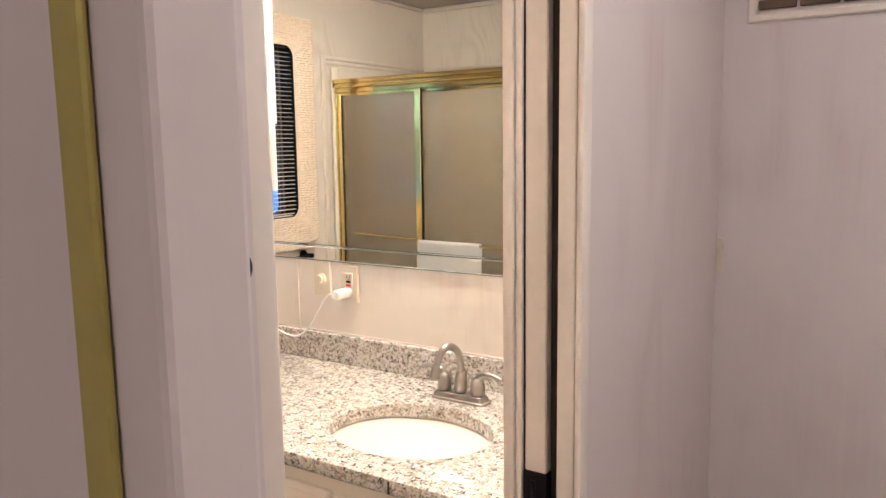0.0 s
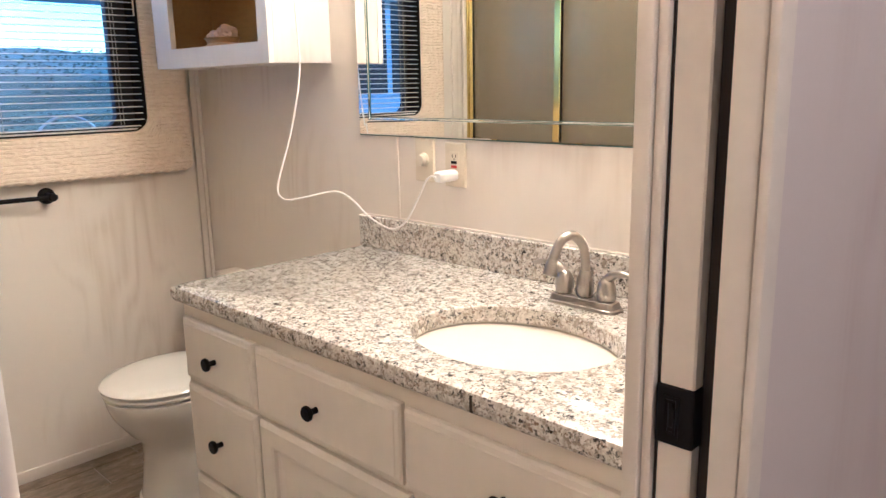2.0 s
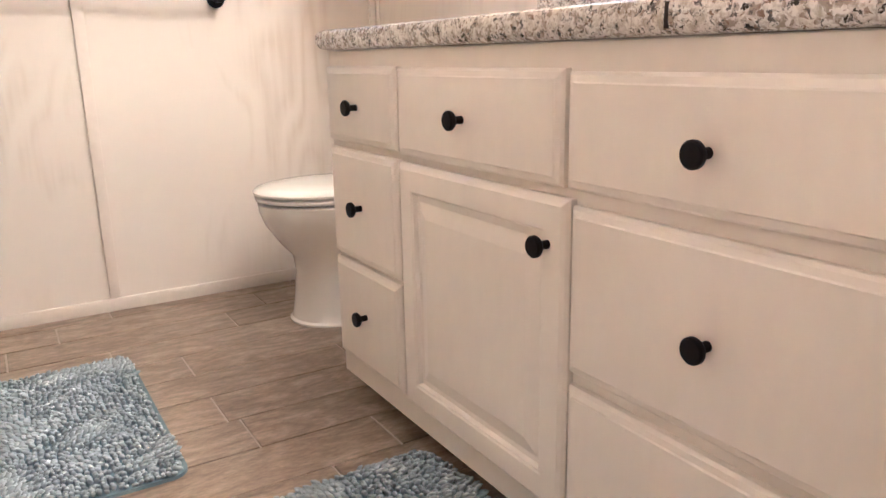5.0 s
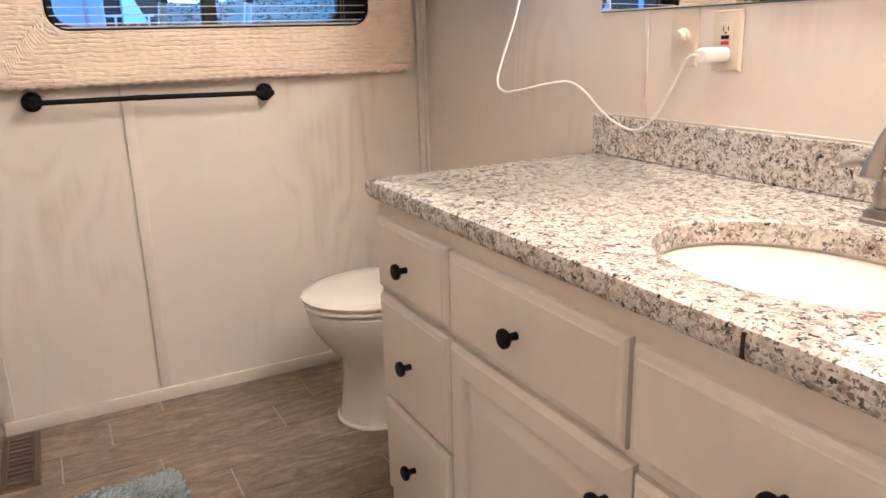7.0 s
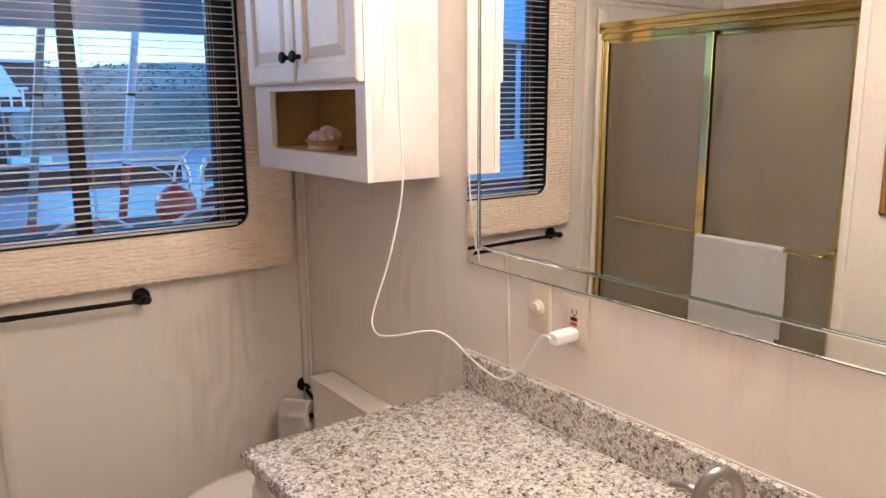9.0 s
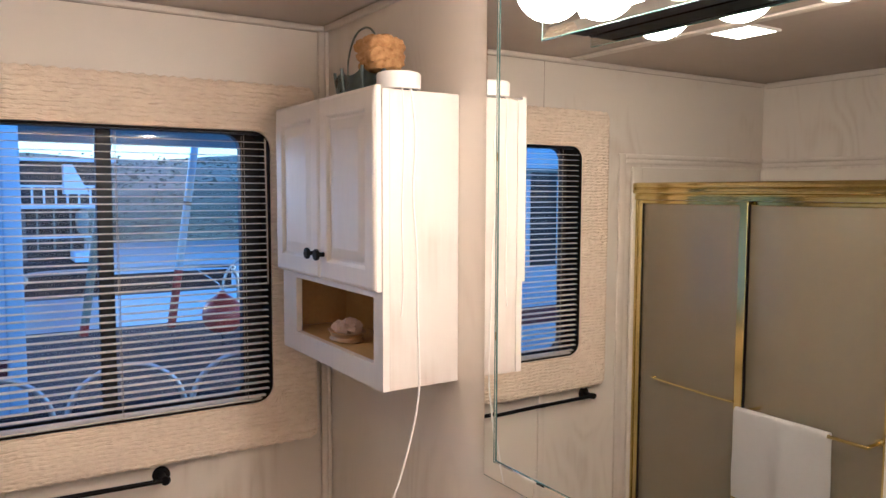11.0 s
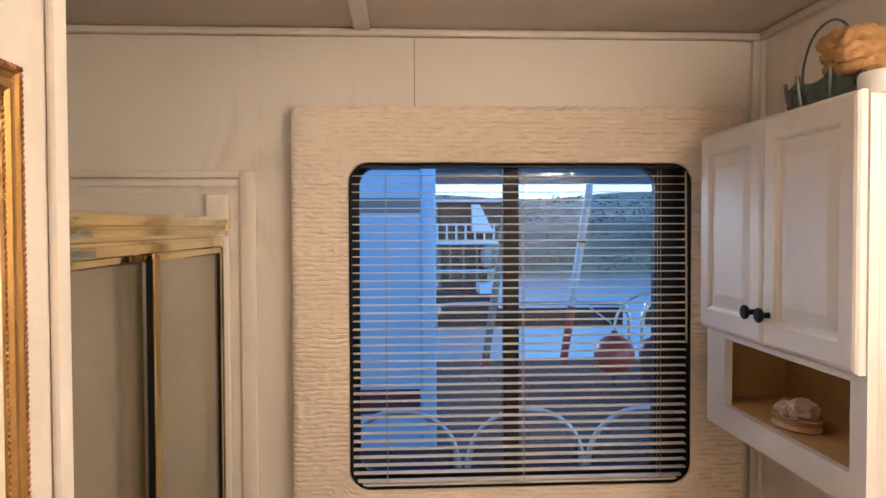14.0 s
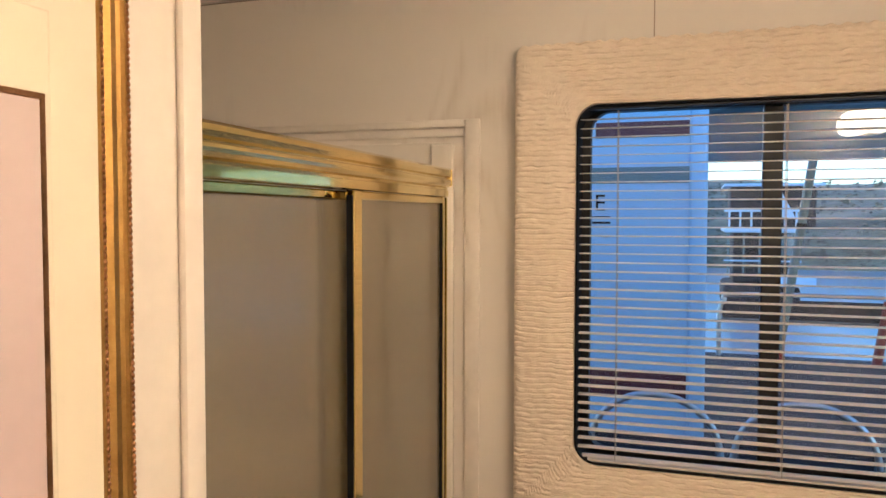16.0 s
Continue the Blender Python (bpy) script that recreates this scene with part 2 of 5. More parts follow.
M_PORC = material("porcelain", (0.80, 0.765, 0.70), 0.07, second=(0.78, 0.745, 0.68), scale=2, coat=0.4)
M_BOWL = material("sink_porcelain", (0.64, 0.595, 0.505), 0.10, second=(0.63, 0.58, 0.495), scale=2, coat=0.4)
M_NICKEL = material("brushed_nickel", (0.40, 0.365, 0.325), 0.30, 1.0, second=(0.35, 0.32, 0.285), scale=30, stretch=(1, 1, 0.15), bump=0.04, bump_scale=300)
M_BRASS = material("polished_brass", (0.74, 0.60, 0.21), 0.13, 1.0, second=(0.66, 0.52, 0.15), scale=6, fine=0.1, coat=1.0)
M_BRASSOLD = material("worn_brass", (0.46, 0.41, 0.11), 0.4, 0.35, second=(0.38, 0.33, 0.08), scale=14, fine=0.2)
M_GILT = material("gilt_frame", (0.43, 0.265, 0.075), 0.5, 1.0, second=(0.33, 0.185, 0.05), scale=25, fine=0.3, bump=0.2)
M_GILTDARK = material("dark_gilt", (0.50, 0.27, 0.12), 0.3, 1.0, second=(0.26, 0.12, 0.05), scale=40, fine=0.3, bump=0.3)
M_BLACK = material("black_iron", (0.004, 0.0035, 0.004), 0.55, 0.0, second=(0.006, 0.005, 0.005), scale=40, bump=0.08, spec=0.14)
M_BLACKFRAME = material("black_window_frame", (0.010, 0.010, 0.012), 0.45, second=(0.016, 0.015, 0.016), scale=20)
M_GASKET = material("black_gasket", (0.006, 0.006, 0.006), 0.7, scale=30, spec=0.2)
M_MIRROR = material("mirror_silver", (0.92, 0.93, 0.905), 0.0, 1.0, second=(0.92, 0.93, 0.905), scale=1)
M_EDGE = material("glass_edge", (0.13, 0.24, 0.23), 0.05, second=(0.16, 0.30, 0.26), scale=20, transmission=0.3)
M_OBSCURE = material("obscure_glass", (0.60, 0.535, 0.39), 0.22, second=(0.56, 0.49, 0.345), scale=3, stretch=(1, 1, 0.25), bump=0.24, bump_scale=34, transmission=0.72, coat=0.3)
M_FIBRE = material("shower_fibreglass", (0.76, 0.70, 0.61), 0.18, second=(0.73, 0.67, 0.58), scale=3)
M_PAD = material("ruched_fabric", (0.86, 0.74, 0.60), 0.9, second=(0.78, 0.65, 0.51), scale=30, stretch=(1, 1, 4), fine=0.25, bump=0.5, bump_scale=260, spec=0.15)
M_SLAT = material("blind_slat", (0.76, 0.69, 0.60), 0.4, second=(0.72, 0.65, 0.56), scale=8)
M_CORD = material("blind_cord", (0.55, 0.45, 0.34), 0.8, scale=60)
M_RUG = material("rug_chenille", (0.43, 0.47, 0.485), 0.95, second=(0.31, 0.35, 0.365), scale=14, fine=0.35, spec=0.1)
M_RUGBASE = material("rug_backing", (0.16, 0.22, 0.25), 0.9, scale=80, fine=0.3)
M_TOWEL = material("white_towel", (0.95, 0.93, 0.91), 0.95, second=(0.93, 0.91, 0.89), scale=60, fine=0.0, bump=0.7, bump_scale=420, spec=0.1)
M_PAPER = material("tissue_paper", (0.80, 0.76, 0.71), 0.95, scale=50, fine=0.08, bump=0.3, spec=0.1)
M_PLATE = material("almond_plastic", (0.68, 0.60, 0.465), 0.35, scale=10)
M_WHITE = material("white_plastic", (0.82, 0.79, 0.76), 0.3, second=(0.79, 0.76, 0.73), scale=6)
M_RED = material("red_plastic", (0.55, 0.04, 0.03), 0.35, scale=20)
M_SPONGE = material("sea_sponge", (0.58, 0.36, 0.15), 0.95, second=(0.36, 0.19, 0.07), scale=45, fine=0.4, bump=0.9, bump_scale=90, spec=0.05)
M_WIRE = material("dark_patina_metal", (0.13, 0.16, 0.16), 0.28, 0.85, second=(0.22, 0.27, 0.27), scale=30)
M_SHELL = material("pale_soap", (0.64, 0.49, 0.41), 0.6, second=(0.50, 0.36, 0.29), scale=40, fine=0.2)
M_DISH = material("wooden_dish", (0.48, 0.31, 0.15), 0.5, second=(0.38, 0.23, 0.10), scale=30)
M_VENT = material("brown_register", (0.13, 0.085, 0.06), 0.4, 0.3, second=(0.10, 0.065, 0.045), scale=20)
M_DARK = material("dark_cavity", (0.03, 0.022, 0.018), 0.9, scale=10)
M_MAT = material("picture_mat", (0.70, 0.62, 0.475), 0.85, second=(0.685, 0.605, 0.46), scale=5)
M_PRINT = material("pink_print", (0.56, 0.455, 0.435), 0.5, second=(0.50, 0.385, 0.375), scale=4, fine=0.1)
M_GLOBE = glowing("globe_bulb", (1.0, 0.69, 0.40), 23.0)
M_LED = glowing("led_panel", (1.0, 0.70, 0.41), 14.0)
# glow of the two added hallway panels
M_HALLFILL = glowing("hall_fill_glow", (1.0, 0.71, 0.46), 17.5)
M_PANE = clear_glass("window_glass", (0.93, 0.96, 0.97))
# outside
# white gelcoat with the blue of the daylight mixed into its colour
M_GELCOAT = material("blue_cast_gelcoat", (0.42, 0.60, 0.78), 0.3, second=(0.39, 0.57, 0.75), scale=1.5, fine=0.05)
M_GREEN = material("grey_green_stripe", (0.16, 0.22, 0.22), 0.4, scale=5)
M_MAROON = material("maroon_stripe", (0.10, 0.022, 0.03), 0.4, scale=5)
M_DECK = material("deck_carpet", (0.030, 0.025, 0.032), 0.9, second=(0.022, 0.018, 0.024), scale=9, fine=0.3)
M_ALU = material("bare_aluminium", (0.62, 0.63, 0.64), 0.3, 1.0, scale=20)
M_CANVAS = material("dark_canvas", (0.045, 0.04, 0.05), 0.85, scale=30, fine=0.3)
M_BUOY = material("red_buoy", (0.32, 0.04, 0.035), 0.35, scale=6)
# base colour raised to carry the brightness of sky reflected in the water
M_WATER = material("sky_toned_water", (0.30, 0.37, 0.41), 0.30, scale=0.6, stretch=(0.35, 1, 1), bump=0.4, bump_scale=1.3, spec=0.8)
M_SHORE = material("grassy_shore", (0.25, 0.275, 0.22), 0.95, second=(0.075, 0.095, 0.075), scale=0.55, stretch=(0.9, 0.14, 1.6), fine=0.55, amount=0.34)
M_LEAF = material("bare_brush", (0.12, 0.135, 0.10), 0.95, second=(0.075, 0.085, 0.065), scale=2, random_tone=0.3)
M_JOINT = material("dark_joint", (0.40, 0.325, 0.255), 0.8, scale=20)
M_BOAT = material("far_boat_dark", (0.022, 0.026, 0.03), 0.85, scale=2)


# ---- builders ----
def link(name, bm, mat, smooth=False):
    me = bpy.data.meshes.new(name)
    bmesh.ops.recalc_face_normals(bm, faces=bm.faces)
    bm.to_mesh(me)
    bm.free()
    me.materials.append(mat)
    if smooth:
        for p in me.polygons:
            p.use_smooth = True
        me.set_sharp_from_angle(angle=radians(40))
    return me


def under(ob, parent):
    ob.parent = parent
    ob.matrix_parent_inverse = parent.matrix_basis.inverted() if parent.parent is None else Matrix()
    return ob


def part(name, bm, mat, parent, label="", smooth=False, kind=""):
    return tagged(under(new(name, link(name, bm, mat, smooth)), parent), label=label, kind=kind)


def piece(name, me, parent, place):
    """One of many alike pieces on a shared mesh."""
    ob = under(new(name, me), parent)
    ob.matrix_basis = place
    return ob


def whole(name, bm, mat, label, category, kind="", smooth=False, group=""):
    return tagged(new(name, link(name, bm, mat, smooth)), label, category, group, kind)


def base(name, label, category, at=(0, 0, 0), kind="", group=""):
    ob = new(name)
    ob.empty_display_size = 0.05
    ob.matrix_basis = Matrix.Translation(at)
    return tagged(ob, label, category, group, kind)


def box(x0, x1, y0, y1, z0, z1, bevel=0.0, segs=2, bm=None):
    bm = bm or bmesh.new()
    v = [bm.verts.new((x, y, z)) for x in (x0, x1) for y in (y0, y1) for z in (z0, z1)]
    fs = [bm.faces.new([v[i] for i in q]) for q in ((0, 1, 3, 2), (4, 6, 7, 5), (0, 4, 5, 1), (2, 3, 7, 6), (0, 2, 6, 4), (1, 5, 7, 3))]
    if bevel:
        es = list({e for f in fs for e in f.edges})
        bmesh.ops.bevel(bm, geom=es, offset=bevel, segments=segs, affect="EDGES", profile=0.5)
    return bm


def tube(points, radius, segs=10, bm=None, smooth_steps=0, closed=False, radii=None):
    """A round bar along a line, smoothed on request."""
    bm = bm or bmesh.new()
    pts = [Vector(p) for p in points]
    if smooth_steps:
        out, n = [], len(pts)
        rng = range(n) if closed else range(n - 1)
        for i in rng:
            p0, p1, p2, p3 = (pts[(i - 1) % n] if closed or i else pts[0]), pts[i], pts[(i + 1) % n], (pts[(i + 2) % n] if closed or i + 2 < n else pts[-1])
            for k in range(smooth_steps):
                u = k / smooth_steps
                out.append(0.5 * ((2 * p1) + (p2 - p0) * u + (2 * p0 - 5 * p1 + 4 * p2 - p3) * u * u + (3 * p1 - p0 - 3 * p2 + p3) * u ** 3))
        if not closed:
            out.append(pts[-1])
        pts = out
    n = len(pts)
    rings, side = [], None
    for i, p in enumerate(pts):
        a = pts[(i - 1) % n] if closed or i else p
        b = pts[(i + 1) % n] if closed or i < n - 1 else p
        d = (b - a).normalized()
        if side is None:
            side = d.orthogonal().normalized()
        side = (side - d * side.dot(d)).normalized()
        up = d.cross(side)
        r = radii[min(int(i / max(n - 1, 1) * (len(radii) - 1) + 0.5), len(radii) - 1)] if radii else radius
        rings.append([bm.verts.new(p + (side * math.cos(k * math.tau / segs) + up * math.sin(k * math.tau / segs)) * r) for k in range(segs)])
    for i in range(n if closed else n - 1):
        r0, r1 = rings[i], rings[(i + 1) % n]
        for k in range(segs):
            bm.faces.new((r0[k], r0[(k + 1) % segs], r1[(k + 1) % segs], r1[k]))
    if not closed:
        bm.faces.new(rings[0][::-1])
        bm.faces.new(rings[-1])
    return bm


def lathe(profile, centre=(0, 0, 0), segs=24, axis="z", bm=None, squash=(1, 1)):
    """A turned shape: radius and height from the centre along an axis."""
    bm = bm or bmesh.new()
    c = Vector(centre)
    rings = []
    for r, h in profile:
        ring = []
        for k in range(segs):
            a, b = r * math.cos(k * math.tau / segs) * squash[0], r * math.sin(k * math.tau / segs) * squash[1]
            ring.append(bm.verts.new(c + Vector({"z": (a, b, h), "y": (a, h, b), "x": (h, a, b)}[axis])))
        rings.append(ring)
    for r0, r1 in zip(rings, rings[1:]):
        for k in range(segs):
            bm.faces.new((r0[k], r0[(k + 1) % segs], r1[(k + 1) % segs], r1[k]))
    for ring in (rings[0], rings[-1]):
        bm.faces.new(ring)
    return bm


def panel(u0, u1, v0, v1, profile, place, bm=None, back=None):
    """A rectangular front made of nested loops: inset from the edge and height out of the face. place maps (u, v, out) to the world."""
    bm = bm or bmesh.new()
    loops = []
    for inset, out in profile:
        loops.append([bm.verts.new(place(u, v, out)) for u, v in ((u0 + inset, v0 + inset), (u1 - inset, v0 + inset), (u1 - inset, v1 - inset), (u0 + inset, v1 - inset))])
    for a, b in zip(loops, loops[1:]):
        for k in range(4):
            bm.faces.new((a[k], a[(k + 1) % 4], b[(k + 1) % 4], b[k]))
    bm.faces.new(loops[-1])
    bm.faces.new(loops[0][::-1])
    return bm


def rrect(u0, u1, v0, v1, r, side=12, corner=8):
    """Points round a rectangle with rounded corners, the same count for every size."""
    out = []
    cs = ((u1 - r, v0 + r, -90), (u1 - r, v1 - r, 0), (u0 + r, v1 - r, 90), (u0 + r, v0 + r, 180))
    for i, (cu, cv, a) in enumerate(cs):
        for k in range(corner):
            t = radians(a + 90 * k / corner)
            out.append((cu + r * math.cos(t), cv + r * math.sin(t)))
        t = radians(a + 90)
        p = (cu + r * math.cos(t), cv + r * math.sin(t))
        nu, nv, na = cs[(i + 1) % 4]
        q = (nu + r * math.cos(radians(na)), nv + r * math.sin(radians(na)))
        for k in range(side):
            f = k / side
            out.append((p[0] + (q[0] - p[0]) * f, p[1] + (q[1] - p[1]) * f))
    return out


def ring_sweep(loops, close_last=False, cyclic=False):
    """Skins between equal loops of points."""
    bm = bmesh.new()
    vs = [[bm.verts.new(p) for p in lp] for lp in loops]
    n = len(vs[0])
    pairs = list(zip(vs, vs[1:])) + ([(vs[-1], vs[0])] if cyclic else [])
    for a, b in pairs:
        for k in range(n):
            bm.faces.new((a[k], a[(k + 1) % n], b[(k + 1) % n], b[k]))
    if close_last:
        bm.faces.new(vs[-1])
    return bm


def facing_y(y):
    return lambda u, v, out: (u, y - out, v)


def facing_x(x):
    return lambda u, v, out: (x + out, u, v)


# ---- the large structure ----
# window wall with its opening
WY0, WY1, WZ0, WZ1 = 0.948, 1.882, 1.162, 2.043
inner = rrect(WY0, WY1, WZ0, WZ1, 0.055, 20, 8)
outer = rrect(-0.55, 3.2, -0.3, 2.75, 0.001, 20, 8)
wall_bm = ring_sweep([[(XW, u, v) for u, v in outer], [(XW, u, v) for u, v in inner], [(XW - 0.07, u, v) for u, v in inner], [(XW - 0.07, u, v) for u, v in outer]], cyclic=True)
wall_window = whole("wall_west", wall_bm, M_WALL, "cream whitewashed wood-grain panelled wall with a window opening", "wall", "structure")
whole("wall_north", box(XW + 0.001, XD0 + 0.015, YW, YW + 0.09, -0.02, ZC + 0.1), M_WALL, "cream panelled wall behind the vanity and mirror", "wall", "structure")
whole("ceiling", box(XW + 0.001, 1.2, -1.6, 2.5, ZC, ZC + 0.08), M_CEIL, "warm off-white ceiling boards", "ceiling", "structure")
# wall with the picture, flush with the doorway's jamb
whole("wall_south", box(XS, XD0 - 0.001, 0.60, YP, -0.02, ZC), M_TRIM, "cream painted wall beside the shower with a framed picture", "wall", "structure")
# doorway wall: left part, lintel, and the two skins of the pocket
whole("wall_east_1", box(-0.232, -0.20, -1.6, YJL - 0.03, STEP, ZC), M_HALL, "wood-grain hallway wall with the mauve light put into its colour", "wall", "structure")
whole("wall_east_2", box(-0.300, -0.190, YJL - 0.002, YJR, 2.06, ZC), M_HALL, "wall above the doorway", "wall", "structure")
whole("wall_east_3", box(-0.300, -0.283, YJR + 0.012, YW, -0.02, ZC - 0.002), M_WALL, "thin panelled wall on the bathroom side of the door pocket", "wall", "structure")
whole("wall_east_4", box(-0.212, XD1, YJR + 0.016, YH - 0.0005, STEP, ZC - 0.002), M_HALL, "wood-grain wall on the hallway side of the door pocket, mauve light in its colour", "wall", "structure")
whole("wall_hall_end", box(-0.40, 1.2, YH, YH + 0.09, STEP - 0.02, ZC), M_HALL, "wood-grain wall at the hallway's end, mauve light in its colour", "wall", "structure")
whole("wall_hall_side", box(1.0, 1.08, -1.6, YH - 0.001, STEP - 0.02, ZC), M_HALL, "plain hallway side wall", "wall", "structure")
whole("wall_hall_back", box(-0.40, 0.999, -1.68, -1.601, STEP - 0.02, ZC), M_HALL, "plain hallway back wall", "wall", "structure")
whole("floor_hall", box(-0.232, 0.999, -1.6, YH - 0.001, STEP - 0.06, STEP), M_GROUT, "hallway floor one step below the bathroom", "floor", "structure")
# shower enclosure walls
whole("wall_shower_back", box(XW + 0.001, -0.301, -0.42, -0.33, -0.02, ZC - 0.001), M_WALL, "panelled wall behind the shower", "wall", "structure")
whole("wall_shower_side", box(XS, XS + 0.06, -0.329, 0.598, -0.02, ZC - 0.001), M_WALL, "panelled wall at the side of the shower", "wall", "structure")

# doorway: jambs, casings, head
def stepped(name, x0, x1, y0, y1, z0, z1, label):
    return whole(name, box(x0, x1, y0, y1, z0, z1, 0.004, 2), M_TRIM, label, "trim", "structure", smooth=True)

stepped("trim_jamb_bath_1", -0.312, -0.293, YJR - 0.006, YJR + 0.05, 0.0, 2.06, "cream painted door casing, bathroom side")
stepped("trim_jamb_bath_2", -0.2925, -0.2805, YJR - 0.001, YJR + 0.03, 0.0, 2.06, "cream painted split jamb beside the pocket door")
stepped("trim_jamb_hall_1", -0.220, -0.190, YJR - 0.002, YJR + 0.014, STEP, 2.06, "cream painted split jamb on the hallway side")
stepped("trim_jamb_hall_2", -0.1895, -0.178, YJR - 0.004, YJR + 0.03, STEP, 2.06, "cream painted door casing, hallway side")
whole("trim_jamb_left_1", box(-0.245, -0.214, YJL - 0.027, YJL + 0.012, STEP, 2.06, 0.009, 4), M_TRIM, "cream painted rounded door casing", "trim", "structure", smooth=True)
stepped("trim_jamb_left_2", -0.304, -0.246, YJL - 0.03, YJL + 0.004, 0.0, 2.06, "cream painted door jamb")
stepped("trim_head", -0.310, -0.180, YJL - 0.03, YJR + 0.03, 2.045, 2.058, "cream painted door head")
stepped("trim_sill", -0.30, -0.19, YJL, YJR, STEP, -0.002, "doorway sill with a step down to the hallway")

# pocket door standing in its slot
pocket = base("door_1", "cream pocket door slid into the wall, black latch in its edge", "door", (-0.25, 1.6, 0.0), "structure")
part("door_leaf", box(-0.2765, -0.2395, YJR + 0.004, 2.06, 0.004, 2.04, 0.002, 1), M_TRIM, pocket)
latch = part("latch_case", box(-0.2785, -0.2370, YJR + 0.0, YJR + 0.05, 0.937, 1.0, 0.002, 2), M_BLACK, pocket, "black iron edge latch")
part("edge_pull", panel(-0.270, -0.252, 0.946, 0.990, [(0, 0), (0, 0.002), (0.003, 0.002), (0.004, 0.0008), (0.006, 0.0008), (0.007, 0.002)], facing_y(YJR)), M_BLACK, latch)
part("latch_lever", box(-0.262, -0.256, YJR - 0.004, YJR, 0.958, 0.978, 0.001, 1), M_BLACK, latch)

# two dark sheets added to stand in for the shade in the pocket's gaps
whole("trim_pocket_shade", box(-0.2385, -0.2125, YJR + 0.020, YJR + 0.032, 0.0, 2.04), M_DARK, "added dark sheet standing in for the shade inside the door pocket", "trim", "structure")
whole("trim_pocket_gap_shade", box(-0.2800, -0.2770, YJR + 0.006, YJR + 0.030, 0.0, 2.04), M_DARK, "added dark strip standing in for the shade beside the pocket door", "trim", "structure")

# base, crown, corner and panel trims
def strip(name, x0, x1, y0, y1, z0, z1, label, bevel=0.003):
    return whole(name, box(x0, x1, y0, y1, z0, z1, bevel, 2), M_TRIM, label, "trim", "structure", smooth=True)

strip("baseboard_west", XW + 0.001, XW + 0.014, 0.66, YW - 0.02, 0.001, 0.048, "low cream baseboard under the window wall", 0.005)
strip("baseboard_north", -2.40, -1.64, YW - 0.014, YW - 0.001, 0.001, 0.048, "low cream baseboard", 0.005)
strip("trim_crown_west", XW + 0.001, XW + 0.017, -0.32, YW - 0.001, ZC - 0.021, ZC - 0.001, "thin cream crown moulding", 0.006)
strip("trim_crown_north", XW + 0.021, XD0, YW - 0.020, YW - 0.001, ZC - 0.024, ZC - 0.001, "thin cream crown moulding", 0.007)
strip("trim_crown_back", XW + 0.021, XS, -0.329, -0.310, ZC - 0.030, ZC - 0.001, "thin cream crown moulding", 0.007)
strip("trim_corner_1", XW + 0.001, XW + 0.016, YW - 0.034, YW - 0.001, 0.05, ZC - 0.022, "cream corner moulding between two walls", 0.005)
strip("trim_corner_2", XW + 0.017, XW + 0.030, YW - 0.016, YW - 0.001, 0.05, ZC - 0.022, "cream corner bead", 0.005)
strip("trim_batten_wall", XW + 0.001, XW + 0.011, 1.108, 1.140, 0.05, 1.02, "narrow cream batten over a panel joint", 0.002)
whole("trim_seam_wall", box(XW + 0.0003, XW + 0.0012, 1.1235, 1.1265, 2.17, ZC - 0.023), M_JOINT, "fine dark joint between wall panels", "trim", "structure")
whole("trim_seam_crown", box(XW + 0.0003, XW + 0.0060, -0.30, YW - 0.02, ZC - 0.0225, ZC - 0.0214), M_JOINT, "dark line under the crown moulding", "trim", "structure")
strip("trim_batten_ceiling", XW + 0.021, XS, 0.962, 1.006, ZC - 0.010, ZC - 0.001, "flat cream batten across the ceiling", 0.003)
strip("trim_wall_seam_north", -1.492, -1.482, YW - 0.004, YW - 0.0005, 0.93, 1.162, "narrow joint strip between wall panels", 0.001)
strip("trim_wall_end", XS - 0.003, XS + 0.03, YP + 0.0005, YP + 0.012, 0.002, ZC - 0.002, "cream rounded edge trim at the wall's end", 0.005)
# moulding that frames the shower recess
for k, (a, z) in enumerate(((0.0, 0.0), (0.024, 0.024))):
    strip("trim_shower_post_%d" % (k + 1), XW + 0.001, XW + 0.012 - 0.004 * k, 0.674 - a - 0.02 * (1 - k), 0.694 - a, 0.05, 2.026 - z, "cream moulding down the side of the shower recess", 0.004)
    strip("trim_shower_head_%d" % (k + 1), XW + 0.001, XW + 0.012 - 0.004 * k, -0.328, 0.673 - a - 0.02 * (1 - k), 2.006 - z, 2.026 - z, "cream moulding along the top of the shower surround", 0.004)
    strip("trim_shower_back_%d" % (k + 1), XW + 0.014, XS, -0.329, -0.319 - 0.003 * k, 2.006 - z, 2.026 - z, "cream moulding along the top of the shower surround", 0.004)

# ---- window ----
win = base("window_1", "black-framed sliding window with rounded corners, venetian blind in front", "window", (XW - 0.03, 1.42, WZ0), "structure")
fo, fi = rrect(WY0 - 0.02, WY1 + 0.02, WZ0 - 0.02, WZ1 + 0.02, 0.07, 12, 8), rrect(WY0 + 0.022, WY1 - 0.068, WZ0 + 0.012, WZ1 - 0.005, 0.05, 12, 8)
part("window_frame", ring_sweep([[(x, u, v) for u, v in lp] for x, lp in ((XW - 0.050, fo), (XW - 0.050, fi), (XW - 0.085, fi), (XW - 0.085, fo))], cyclic=True), M_BLACKFRAME, win, "black rounded frame")
part("mullion", box(XW - 0.080, XW - 0.048, 1.376, 1.420, WZ0 + 0.01, WZ1 - 0.005, 0.003, 1), M_BLACKFRAME, win, "black middle bar")
